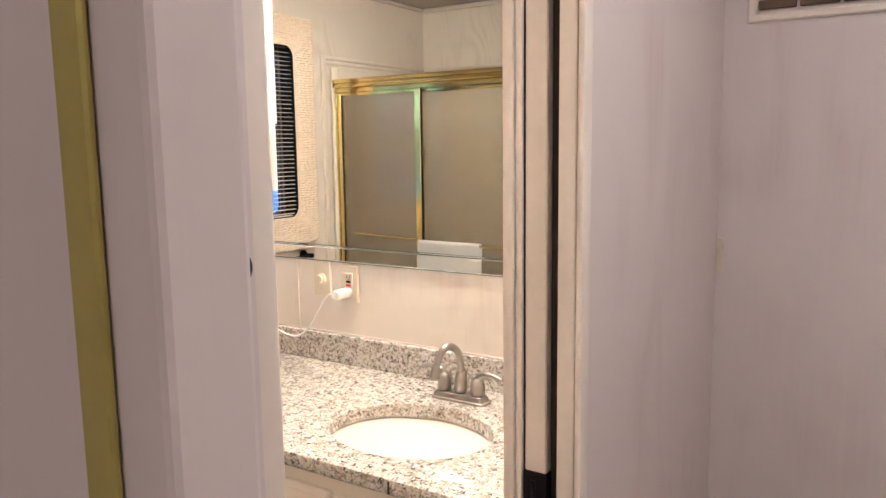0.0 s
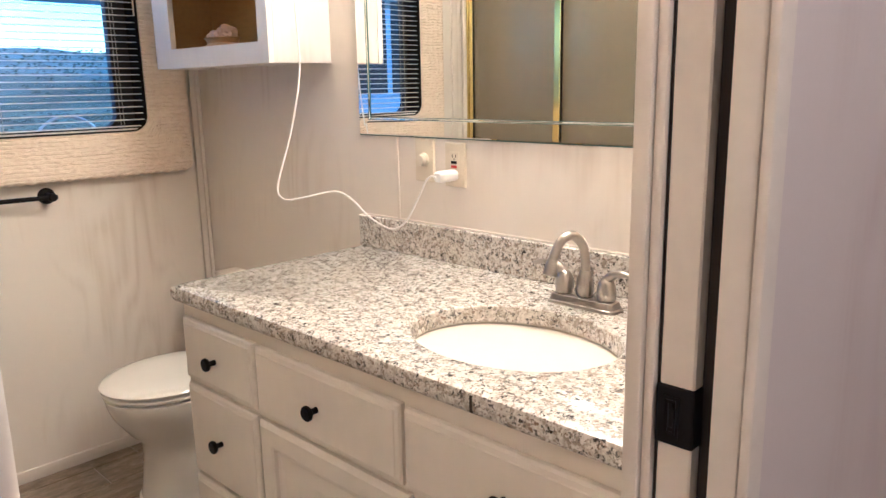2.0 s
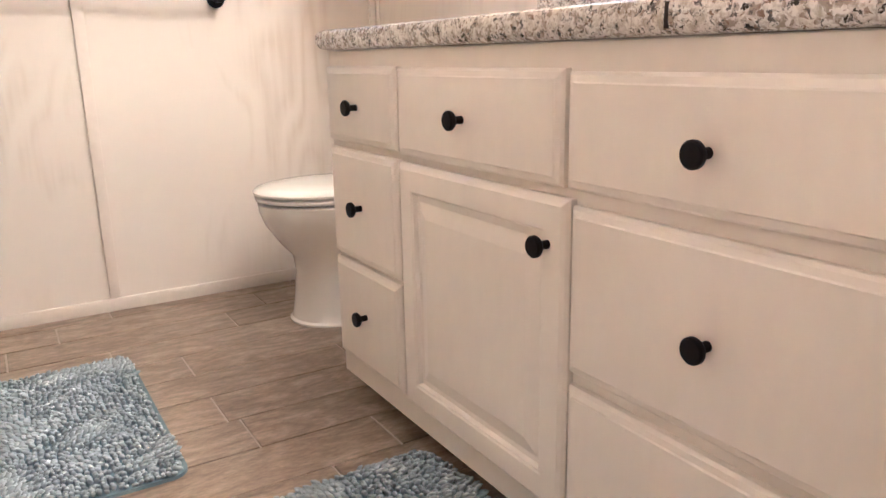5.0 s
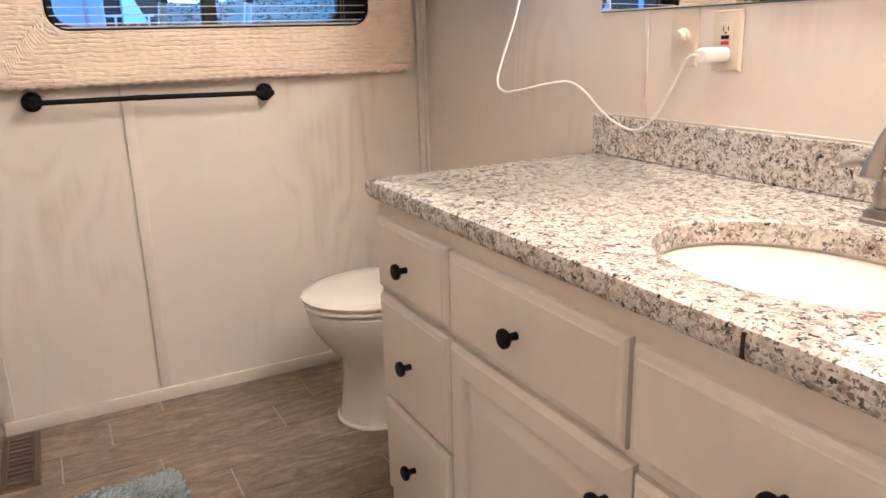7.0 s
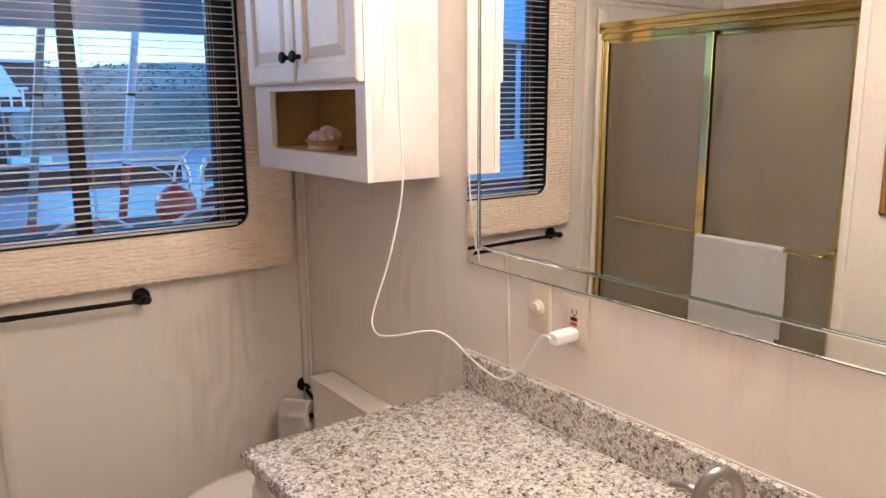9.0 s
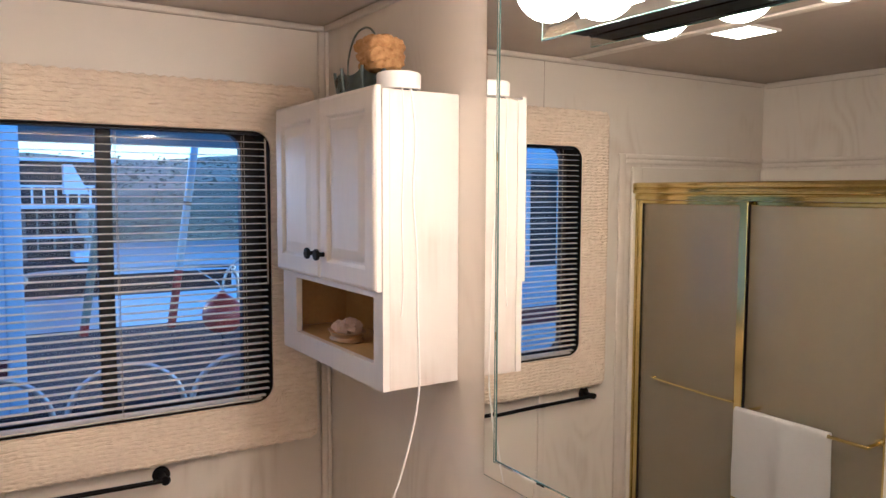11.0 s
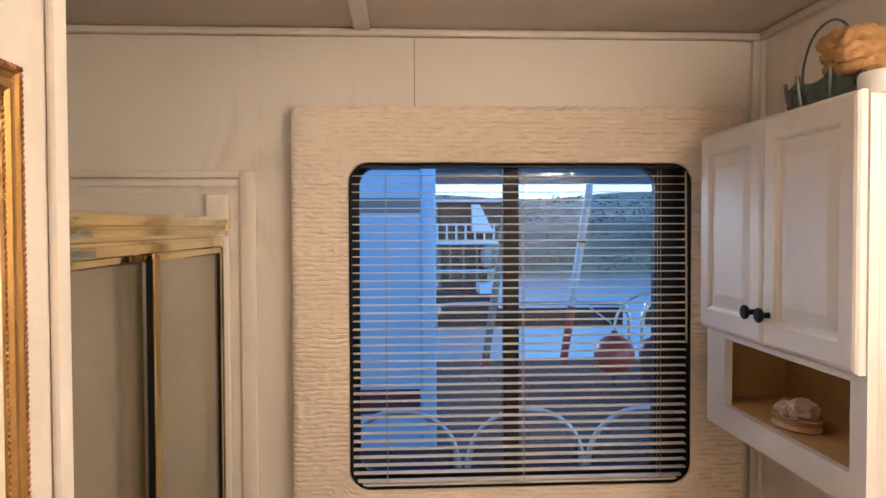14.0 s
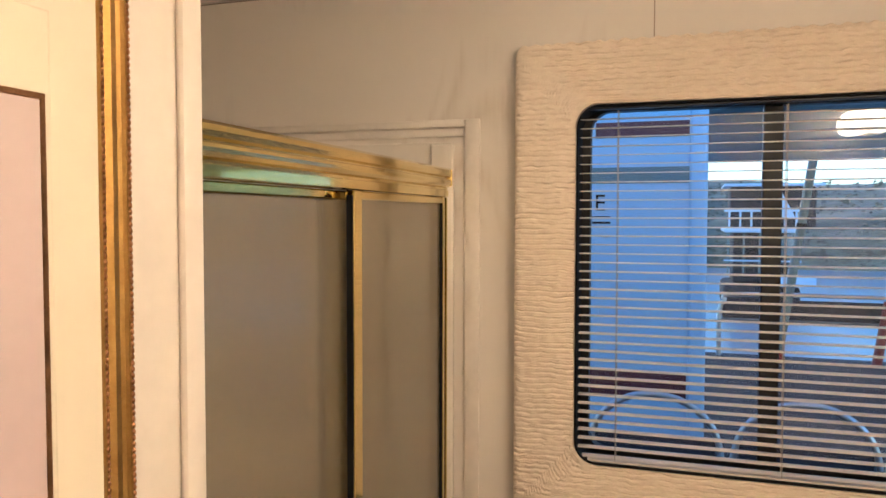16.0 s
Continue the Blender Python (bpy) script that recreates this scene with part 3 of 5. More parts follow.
reveal_o, reveal_i = rrect(WY0 - 0.0005, WY1 + 0.0005, WZ0 - 0.0005, WZ1 + 0.0005, 0.055, 12, 8), rrect(WY0 + 0.0025, WY1 - 0.0025, WZ0 + 0.0025, WZ1 - 0.0025, 0.053, 12, 8)
part("gasket", ring_sweep([[(x, u, v) for u, v in lp] for x, lp in ((XW + 0.041, reveal_o), (XW + 0.041, reveal_i), (XW - 0.050, reveal_i), (XW - 0.050, reveal_o))], cyclic=True), M_GASKET, win)
for nm, a, b, x in (("pane", WY0 + 0.02, 1.385, XW - 0.066), ("pane", 1.41, WY1 - 0.06, XW - 0.072)):
    glass = part(nm, box(x - 0.002, x + 0.002, a, b, WZ0 + 0.015, WZ1 - 0.008), M_PANE, win, "clear glass")
    glass.visible_shadow = False

# padded surround with ruched fabric
PY0, PY1, PZ0, PZ1 = 0.794, 2.040, 1.010, 2.196
po, pi = rrect(PY0, PY1, PZ0, PZ1, 0.030, 560, 10), rrect(WY0 - 0.002, WY1 + 0.002, WZ0 - 0.002, WZ1 + 0.002, 0.055, 560, 10)
loops, STEPS = [], 92
for k in range(STEPS + 1):
    f = k / STEPS
    if f < 0.10:
        s, out = 0.0, 0.002 + 0.036 * f / 0.10
    elif f < 0.20:
        t = (f - 0.10) / 0.10 * math.pi / 2
        s, out = 0.13 * (1 - math.cos(t)), 0.038 + 0.015 * math.sin(t)
    elif f > 0.93:
        s, out = 1.0, 0.044 - 0.040 * (f - 0.93) / 0.07
    else:
        s = 0.13 + 0.87 * (f - 0.20) / 0.73
        out = 0.053 - 0.009 * ((f - 0.20) / 0.73) ** 2
    lp = []
    for (u0, v0), (u1, v1) in zip(po, pi):
        u, v = u0 + (u1 - u0) * s, v0 + (v1 - v0) * s
        row = (v + 0.0036 * noise.noise((u * 15, v * 9, 1.0)) + 0.0026 * noise.noise((u * 62, v * 24, 7.0))) / 0.0128
        near = round(row)
        gap = abs(row - near) * 0.0128
        depth = min(max(0.15, 0.62 + 0.95 * noise.noise((u * 30, near * 3.7, 9.0))), 1.2)
        pucker = 0.0005 * math.sin(u * 210 + 6 * noise.noise((u * 12, near * 1.9, 3.0))) + 0.0016 * noise.noise((u * 48, v * 70, 5.0))
        fold = 0.0018 * math.cos((row - near) * math.pi) + pucker - 0.0080 * depth * math.exp(-(gap / 0.0021) ** 2)
        hem = 0.0022 * math.sin(u * 190 + 4 * noise.noise((u * 9, 0.0, 4.0))) * max(0.0, 1 - s * 8)
        lp.append((XW + out + fold * min(1.0, out / 0.015), u, v + hem + 0.0015 * noise.noise((u * 40, v * 15, 2.0))))
    loops.append(lp)
surround = whole("window_surround", ring_sweep(loops), M_PAD, "padded window surround covered in cream ruched fabric", "window surround", smooth=True)

# venetian blind
blind = base("venetian_blind", "beige metal venetian blind with thin slats tilted open", "blind", (XW - 0.02, 1.42, WZ1))
slat_bm = bmesh.new()
prof = [(-0.0125 + 0.025 * i / 5, 0.0024 * (1 - ((i - 2.5) / 2.5) ** 2)) for i in range(6)]
top = [[slat_bm.verts.new((a, y, h + 0.0003)) for a, h in prof] for y in (-0.460, 0.460)]
bot = [[slat_bm.verts.new((a, y, h - 0.0003)) for a, h in prof] for y in (-0.460, 0.460)]
for grid in (top, bot):
    for i in range(5):
        slat_bm.faces.new((grid[0][i], grid[0][i + 1], grid[1][i + 1], grid[1][i]))
for i in (0, 5):
    slat_bm.faces.new((top[0][i], top[1][i], bot[1][i], bot[0][i]))
slat_mesh = link("slat", slat_bm, M_SLAT, True)
BLX = XW + 0.020
for k in range(40):
    z = WZ0 + 0.0165 + k * 0.02186
    if WZ1 - z > 0.020:
        piece("slat", slat_mesh, blind, pose(BLX, 1.415, z, 0, random.uniform(1, 5), random.uniform(-0.10, 0.10)))
part("headrail", box(BLX - 0.012, BLX + 0.012, WY0 + 0.012, WY1 - 0.012, WZ1 - 0.010, WZ1 - 0.004, 0.002, 1), M_BLACKFRAME, blind, "slim dark headrail")
part("bottom_rail", box(BLX - 0.012, BLX + 0.012, WY0 + 0.016, WY1 - 0.016, WZ0 + 0.004, WZ0 + 0.009, 0.0015, 1), M_SLAT, blind)
for y in (1.045, 1.42, 1.80):
    part("ladder_cord", tube([(BLX + 0.0135, y, WZ1 - 0.014), (BLX + 0.0135, y + 0.002, WZ0 + 0.012)], 0.0010, 6), M_CORD, blind)
    part("ladder_cord", tube([(BLX - 0.0135, y, WZ1 - 0.014), (BLX - 0.0135, y + 0.002, WZ0 + 0.012)], 0.0010, 6), M_CORD, blind)
part("tilt_wand", tube([(BLX + 0.017, 1.868, WZ1 - 0.012), (BLX + 0.018, 1.871, 1.75), (BLX + 0.018, 1.872, 1.55)], 0.003, 6), M_CORD, blind)

# ---- vanity ----
VX0, VX1, VY = -1.628, -0.316, 1.500
vanity = base("vanity_cabinet", "cream painted vanity cabinet with drawers, one door and round black knobs", "cabinet", (-0.97, 1.79, 0.0))
part("carcass", box(VX0, VX1, VY, YW - 0.002, 0.056, 0.793, 0.002, 1), M_VAN, vanity)
part("toe_kick", box(VX0 + 0.01, VX1, VY + 0.075, YW - 0.002, 0.0, 0.056), M_VAN, vanity)
FRONT = [(0, 0), (0, 0.010), (0.004, 0.0145), (0.012, 0.0165), (0.014, 0.0185)]
knob_bm = lathe([(0.0065, 0.0), (0.0062, -0.012), (0.0075, -0.016), (0.0135, -0.018), (0.0158, -0.021), (0.0158, -0.026), (0.0135, -0.0285), (0.004, -0.029)], (0, 0, 0), 22, "y")
knob_mesh = link("knob", knob_bm, M_BLACK, True)
for nm, x0, x1, z0, z1, kx, kz in (
        ("drawer_front", -1.612, -1.303, 0.607, 0.761, -1.462, 0.681), ("drawer_front", -1.612, -1.306, 0.357, 0.592, -1.461, 0.476),
        ("drawer_front", -1.612, -1.309, 0.116, 0.346, -1.460, 0.238), ("drawer_front", -1.294, -0.836, 0.604, 0.759, -1.073, 0.680),
        ("drawer_front", -0.826, -0.340, 0.604, 0.755, -0.598, 0.674), ("drawer_front", -0.815, -0.340, 0.348, 0.583, -0.582, 0.464),
        ("drawer_front", -0.815, -0.340, 0.092, 0.328, -0.594, 0.203)):
    d = part(nm, panel(x0, x1, z0, z1, FRONT, facing_y(VY)), M_VAN, vanity)
    piece("knob", knob_mesh, d, pose(kx, VY - 0.0185, kz))
dr = part("door", panel(-1.296, -0.820, 0.112, 0.590, [(0, 0), (0, 0.010), (0.005, 0.0150), (0.011, 0.0185), (0.048, 0.0185), (0.051, 0.0165), (0.054, 0.0165), (0.057, 0.0085), (0.066, 0.0080),
                                                           (0.092, 0.0155), (0.094, 0.0158)], facing_y(VY)), M_VAN, vanity, "door with a raised panel")
piece("knob", knob_mesh, dr, pose(-0.858, VY - 0.0185, 0.523))

# granite top with an oval cut-out
SX, SY, SA, SB = -0.785, 1.735, 0.215, 0.168
CX0, CX1, CY0, CY1, CZ = -1.645, XD0 - 0.008, 1.478, YW - 0.001, 0.835
angles = sorted([k * math.tau / 96 for k in range(96)] + [math.atan2(y - SY, x - SX) % math.tau for x in (CX0, CX1) for y in (CY0, CY1)])


def to_rim(a, x0, x1, y0, y1):
    c, s = math.cos(a), math.sin(a)
    k = min(((x1 - SX) / c if c > 1e-9 else 1e9), ((x0 - SX) / c if c < -1e-9 else 1e9), ((y1 - SY) / s if s > 1e-9 else 1e9), ((y0 - SY) / s if s < -1e-9 else 1e9))
    return SX + c * k, SY + s * k


def oval(a, g=0.0):
    c, s = math.cos(a), math.sin(a)
    k = 1 / math.sqrt((c / (SA + g)) ** 2 + (s / (SB + g)) ** 2)
    return SX + c * k, SY + s * k


def rim_loop(inset, z):
    return [(*to_rim(a, CX0 + inset, CX1, CY0 + inset, CY1), z) for a in angles]


top_loops = [[(*oval(a, 0.02), CZ - 0.036) for a in angles], [(*oval(a), CZ - 0.036) for a in angles], [(*oval(a, 0.0), CZ - 0.003) for a in angles], [(*oval(a, 0.003), CZ) for a in angles], rim_loop(0.009, CZ), rim_loop(0.003, CZ - 0.003),
             rim_loop(0.0, CZ - 0.010), rim_loop(0.0, CZ - 0.028), rim_loop(0.004, CZ - 0.037), rim_loop(0.012, CZ - 0.041), [(*oval(a, 0.02), CZ - 0.041) for a in angles]]
counter = whole("countertop", ring_sweep(top_loops, cyclic=True), M_GRANITE, "speckled white, grey and black polished granite vanity top", "countertop", smooth=True)
part("edge_joint", box(-0.664, -0.659, CY0 - 0.0012, CY0 + 0.006, CZ - 0.034, CZ - 0.006, 0.0005, 1), M_DARK, counter, "dark chip in the front edge")
whole("backsplash", box(CX0, XD0 - 0.008, YW - 0.020, YW - 0.001, CZ + 0.0005, 0.928, 0.002, 1), M_GRANITE, "low speckled granite backsplash on the vanity top", "backsplash")
whole("caulk_line", tube([(CX0, YW - 0.003, 0.930), (-1.2, YW - 0.003, 0.931), (-0.8, YW - 0.003, 0.930), (XD0 - 0.01, YW - 0.003, 0.931)], 0.0022, 8, smooth_steps=12), M_TRIM, "white caulk bead along the backsplash", "caulk", "structure")

sink = base("sink", "oval cream porcelain undermount sink", "sink", (SX, SY, CZ - 0.16))
bowl_loops = []
for g, z in ((0.022, -0.037), (0.006, -0.037), (0.004, -0.045), (-0.010, -0.080), (-0.035, -0.125), (-0.075, -0.152), (-0.120, -0.163), (-0.146, -0.166)):
    bowl_loops.append([(*oval(k * math.tau / 64, g), CZ + z) for k in range(64)])
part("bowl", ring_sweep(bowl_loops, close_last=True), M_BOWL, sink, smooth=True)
part("drain", lathe([(0.022, 0.0), (0.021, 0.003), (0.012, 0.0035), (0.006, 0.002)], (SX, SY, CZ - 0.166), 20), M_NICKEL, sink, "nickel drain")

# tap
FX, FY = -0.785, 1.978
faucet = base("faucet", "brushed nickel two-handle faucet with a high arched spout", "faucet", (FX, FY, CZ))
plate_loops = [rrect(FX - 0.083 + i, FX + 0.083 - i, FY - 0.027 + i, FY + 0.027 - i, 0.014, 4, 6) for i in (0.0, 0.0, 0.003, 0.006, 0.009)]
part("base_plate", ring_sweep([[(u, v, CZ + z) for u, v in lp] for lp, z in zip(plate_loops, (0.0, 0.006, 0.008, 0.020, 0.022))], close_last=True), M_NICKEL, faucet, smooth=True)
spout = [(0, 0, 0.06), (0, 0, 0.095), (-0.003, -0.007, 0.132), (-0.011, -0.029, 0.155), (-0.019, -0.054, 0.152), (-0.025, -0.070, 0.130), (-0.028, -0.079, 0.106)]
spout_part = part("spout", tube([(FX + a, FY + b, CZ + c) for a, b, c in spout], 0.0102, 16, smooth_steps=8), M_NICKEL, faucet, smooth=True)
BULB = [(0.0150, 0.021), (0.0185, 0.026), (0.0198, 0.036), (0.0185, 0.052), (0.0150, 0.068), (0.0128, 0.076), (0.0112, 0.078)]
part("spout_collar", lathe(BULB, (FX, FY, CZ), 24), M_NICKEL, spout_part, smooth=True)
bell = lathe([(0.0105, 0.004), (0.0115, 0.0), (0.0150, -0.026), (0.0150, -0.030), (0.0120, -0.031)], (0, 0, 0), 18)
bell.transform(Matrix.Translation((FX - 0.028, FY - 0.079, CZ + 0.108)) @ Matrix.Rotation(radians(-17), 4, "X"))
part("aerator", bell, M_NICKEL, spout_part, smooth=True)
for side in (-1, 1):
    hx = FX + side * 0.052
    h = part("handle_body", lathe([(0.0165, 0.021), (0.0195, 0.025), (0.0205, 0.036), (0.0195, 0.050), (0.0160, 0.062), (0.0095, 0.070), (0.003, 0.072)], (hx, FY, CZ), 24), M_NICKEL, faucet, smooth=True)
    lever = [(hx - side * 0.002, FY, CZ + 0.058), (hx + side * 0.010, FY - 0.001, CZ + 0.074), (hx + side * 0.030, FY - 0.003, CZ + 0.083), (hx + side * 0.055, FY - 0.006, CZ + 0.083), (hx + side * 0.074, FY - 0.009, CZ + 0.077)]
    part("lever", tube(lever, 0.0055, 12, smooth_steps=5, radii=[0.012, 0.0105, 0.0080, 0.0062, 0.0052]), M_NICKEL, h, smooth=True)
part("lift_rod", lathe([(0.0022, 0.020), (0.0022, 0.075), (0.0058, 0.077), (0.0062, 0.083), (0.003, 0.087)], (FX + 0.004, FY + 0.022, CZ), 12), M_NICKEL, faucet, smooth=True)

# ---- bevelled wall mirror ----
mir = base("wall_mirror", "large wall mirror with a sloping polished glass border", "mirror", (-1.0, YW, 1.163))
MX0, MX1, MZ0, MZ1 = -1.640, XD0 - 0.012, 1.163, 2.376
part("mirror_plate", panel(MX0, MX1, MZ0, MZ1, [(0.0012, 0.0), (0.0012, 0.0058), (0.0042, 0.0064), (0.043, 0.0059), (0.0465, 0.0030), (0.050, 0.0059)], facing_y(YW - 0.001)), M_MIRROR, mir)
for k, (x0, x1, z0, z1) in enumerate(((MX0 - 0.0015, MX0 + 0.001, MZ0, MZ1), (MX0, MX1, MZ0 - 0.0015, MZ0 + 0.001))):
    part("glass_edge", box(x0, x1, YW - 0.0045, YW - 0.001, z0, z1), M_EDGE, mir, "green glass edge")
part("bevel_line", box(MX0 + 0.0500, MX0 + 0.0535, YW - 0.0082, YW - 0.0070, MZ0 + 0.050, MZ1 - 0.050), M_EDGE, mir, "green glass line")
part("bevel_line", box(MX0 + 0.0430, MX0 + 0.0445, YW - 0.0082, YW - 0.0070, MZ0 + 0.043, MZ1 - 0.043), M_EDGE, mir, "green glass line")
part("bevel_line", box(MX0 + 0.0536, MX1, YW - 0.0082, YW - 0.0070, MZ0 + 0.0500, MZ0 + 0.0512), M_EDGE, mir, "green glass line")
part("bevel_line", box(MX0 + 0.0536, MX1 - 0.05, YW - 0.0082, YW - 0.0070, MZ1 - 0.0512, MZ1 - 0.0500), M_EDGE, mir, "green glass line")

# bulb bar over the mirror
bar = base("vanity_light", "mirrored vanity light bar with frosted globe bulbs, lit", "light", (-0.9, YW - 0.06, 2.22))
BX0, BX1, BZ0, BZ1 = -1.356, -0.390, 2.154, 2.294
part("mirrored_plate", panel(BX0, BX1, BZ0, BZ1, [(0.0, 0.0), (0.0, 0.004), (0.020, 0.007)], facing_y(YW - 0.070)), M_MIRROR, bar, "bevelled mirror plate")
part("plate_edge", box(BX0 - 0.0012, BX0, YW - 0.0745, YW - 0.070, BZ0, BZ1), M_EDGE, bar, "green glass edge")
part("plate_edge", box(BX0, BX1, YW - 0.0745, YW - 0.070, BZ0 - 0.0012, BZ0), M_EDGE, bar, "green glass edge")
part("housing", box(BX0 + 0.055, BX1 - 0.055, YW - 0.070, YW - 0.009, BZ0 + 0.004, BZ1 - 0.006, 0.003, 1), M_BLACK, bar, "dark housing")
globe_mesh = link("globe_bulb", lathe([(0.012, -0.058)] + [(0.0635 * math.sin(a * math.pi / 18), -0.0635 * math.cos(a * math.pi / 18)) for a in range(2, 18)] + [(0.004, 0.0635)], (0, 0, 0), 28, "y"), M_GLOBE, True)
for k in range(5):
    gx = -1.243 + k * 0.185
    part("lamp_holder", lathe([(0.026, 0.0), (0.026, -0.014), (0.017, -0.020)], (gx, YW - 0.077, 2.222), 18, "y"), M_WHITE, bar)
    piece("globe_bulb", globe_mesh, bar, pose(gx, YW - 0.150, 2.222, 0, 0, 180))

# square panel lights
def panel_light(x, y, size, mat, label):
    pl = base("ceiling_light", label, "light", (x, y, ZC))
    part("trim_ring", panel(x - size / 2 - 0.012, x + size / 2 + 0.012, y - size / 2 - 0.012, y + size / 2 + 0.012, [(0, 0), (0.002, 0.008), (0.011, 0.008), (0.012, 0.004)], lambda u, v, o: (u, v, ZC - o)), M_WHITE, pl)
    part("diffuser", box(x - size / 2, x + size / 2, y - size / 2, y + size / 2, ZC - 0.0075, ZC - 0.005), mat, pl, "glowing diffuser")
    return pl

panel_light(-1.848, 0.860, 0.150, M_LED, "small square white ceiling panel light, lit")
# two unseen panels, added to light the hallway walls and the door leaf
panel_light(0.62, 1.20, 0.26, M_HALLFILL, "unseen square panel added to light the hallway, lit")
panel_light(0.50, -0.70, 0.20, M_HALLFILL, "unseen square panel added to light the hallway, lit")

# plates and charger on the mirror wall
def wall_plate(name, label, category, x, z):
    p = base(name, label, category, (x, YW, z))
    part("cover_plate", panel(x - 0.036, x + 0.036, z - 0.058, z + 0.058, [(0, 0), (0, 0.003), (0.003, 0.006)], facing_y(YW - 0.0005)), M_PLATE, p)
    return p

dim = wall_plate("dimmer_switch", "almond plastic dimmer switch with a round knob", "switch", -1.376, 1.103)
part("dimmer_knob", lathe([(0.019, 0.0), (0.018, -0.006), (0.0145, -0.008), (0.0135, -0.018), (0.005, -0.019)], (-1.376, YW - 0.0065, 1.103), 24, "y"), M_PLATE, dim, smooth=True)
out = wall_plate("wall_outlet", "almond plastic outlet with red and black test buttons", "outlet", -1.264, 1.096)
part("socket_face", box(-1.281, -1.247, YW - 0.0085, YW - 0.006, 1.062, 1.130, 0.001, 1), M_PLATE, out)
part("test_button", box(-1.273, -1.255, YW - 0.0105, YW - 0.0085, 1.088, 1.095), M_RED, out, "red button")
part("reset_button", box(-1.273, -1.255, YW - 0.0105, YW - 0.0085, 1.099, 1.106), M_BLACK, out, "black button")
for dx in (-0.007, 0.005):
    part("socket_slot", box(-1.264 + dx, -1.262 + dx, YW - 0.0090, YW - 0.0085, 1.114, 1.123), M_BLACK, out)
part("socket_slot", lathe([(0.0022, 0.0), (0.0022, -0.0006)], (-1.264, YW - 0.0085, 1.1105), 10, "y"), M_BLACK, out)
chg = base("phone_charger", "white plug-in charger with a thin white cable", "charger", (-1.264, YW - 0.03, 1.07))
plug = [[(-1.264 + u * k, YW - y, 1.070 + v * k) for u, v in rrect(-0.0165, 0.0165, -0.0145, 0.0145, 0.011, 3, 6)] for y, k in ((0.0092, 0.90), (0.013, 1.0), (0.060, 1.0), (0.068, 0.93), (0.072, 0.70))]
part("plug_body", ring_sweep(plug, close_last=True), M_WHITE, chg, smooth=True)
CX = -1.7625
whole("charging_cable", tube([(-1.80, 1.958, 2.106), (-1.772, 1.960, 2.102), (CX, 1.962, 2.08), (CX, 1.972, 1.98), (CX, 1.965, 1.85), (CX, 1.976, 1.70), (CX, 1.978, 1.55), (CX, 1.983, 1.42), (-1.763, 1.983, 1.363), (-1.767, 1.972, 1.28), (-1.778, 1.945, 1.16),
                               (-1.790, 1.912, 1.055), (-1.778, 1.892, 1.008), (-1.735, 1.884, 0.988), (-1.690, 1.902, 0.993), (-1.630, 1.955, 1.010), (-1.600, 1.980, 1.009), (-1.585, 2.010, 0.985), (-1.565, 2.045, 0.940), (-1.530, 2.066, 0.912),
                               (-1.48, 2.070, 0.905), (-1.425, 2.068, 0.935), (-1.37, 2.060, 1.000), (-1.325, 2.045, 1.050), (-1.292, 2.032, 1.070), (-1.268, 2.028, 1.070)], 0.0026, 8, smooth_steps=8), M_WHITE, "thin white charging cable hanging in a loop from the cabinet", "cable", smooth=True)
whole("spare_cable", tube([(-1.80, 1.935, 2.104), (-1.772, 1.936, 2.101), (CX, 1.937, 2.08), (CX, 1.940, 1.95), (CX, 1.934, 1.80), (CX, 1.938, 1.64), (CX, 1.932, 1.55)], 0.0018, 6, smooth_steps=6), M_WHITE, "thin white cable hanging down the cabinet's side", "cable", smooth=True)

# ---- wall cabinet ----
KX0, KX1, KY, KZ0, KZ1 = -2.432, -1.764, 1.882, 1.368, 2.096
cab = base("wall_cabinet", "white whitewashed wood wall cabinet, two raised-panel doors above an open cubby", "cabinet", (-2.1, 1.98, KZ0))
part("side_panel", box(KX1 - 0.016, KX1, KY + 0.019, YW - 0.001, KZ0, KZ1, 0.001, 1), M_CAB, cab)
part("side_panel", box(KX0, KX0 + 0.016, KY + 0.019, YW - 0.001, KZ0, KZ1, 0.001, 1), M_CAB, cab)
part("top_panel", box(KX0 + 0.0165, KX1 - 0.0165, KY + 0.019, YW - 0.001, KZ1 - 0.016, KZ1 - 0.001), M_CAB, cab)
part("bottom_panel", box(KX0 + 0.0165, KX1 - 0.0165, KY + 0.019, YW - 0.001, KZ0 + 0.004, KZ0 + 0.018), M_CAB, cab)
part("cubby_lining", box(KX0 + 0.0165, KX1 - 0.0165, YW - 0.012, YW - 0.002, KZ0 + 0.02, KZ1 - 0.02), M_RAW, cab, "raw plywood back")
part("cubby_floor", box(KX0 + 0.0170, KX1 - 0.0170, KY + 0.0195, YW - 0.013, 1.402, 1.428), M_RAW, cab, "raw plywood cubby floor")
part("shelf", box(KX0 + 0.0170, KX1 - 0.0170, KY + 0.0195, YW - 0.013, 1.606, 1.620), M_RAW, cab)
for x0, x1 in ((KX0 + 0.0142, KX0 + 0.020), (KX1 - 0.020, KX1 - 0.0142)):
    part("cubby_side", box(x0, x1, KY + 0.0198, YW - 0.0135, 1.429, 1.605), M_RAW, cab)
part("face_stile", box(KX0, -2.325, KY, KY + 0.0185, KZ0, KZ1), M_CABDOOR, cab)
part("face_stile", box(-1.812, KX1 + 0.001, KY, KY + 0.0185, KZ0, KZ1), M_CABDOOR, cab)
part("face_rail", box(-2.3249, -1.8121, KY, KY + 0.0185, KZ0, 1.428), M_CABDOOR, cab)
part("face_rail", box(-2.3249, -1.8121, KY, KY + 0.0185, 1.594, KZ1), M_CABDOOR, cab)
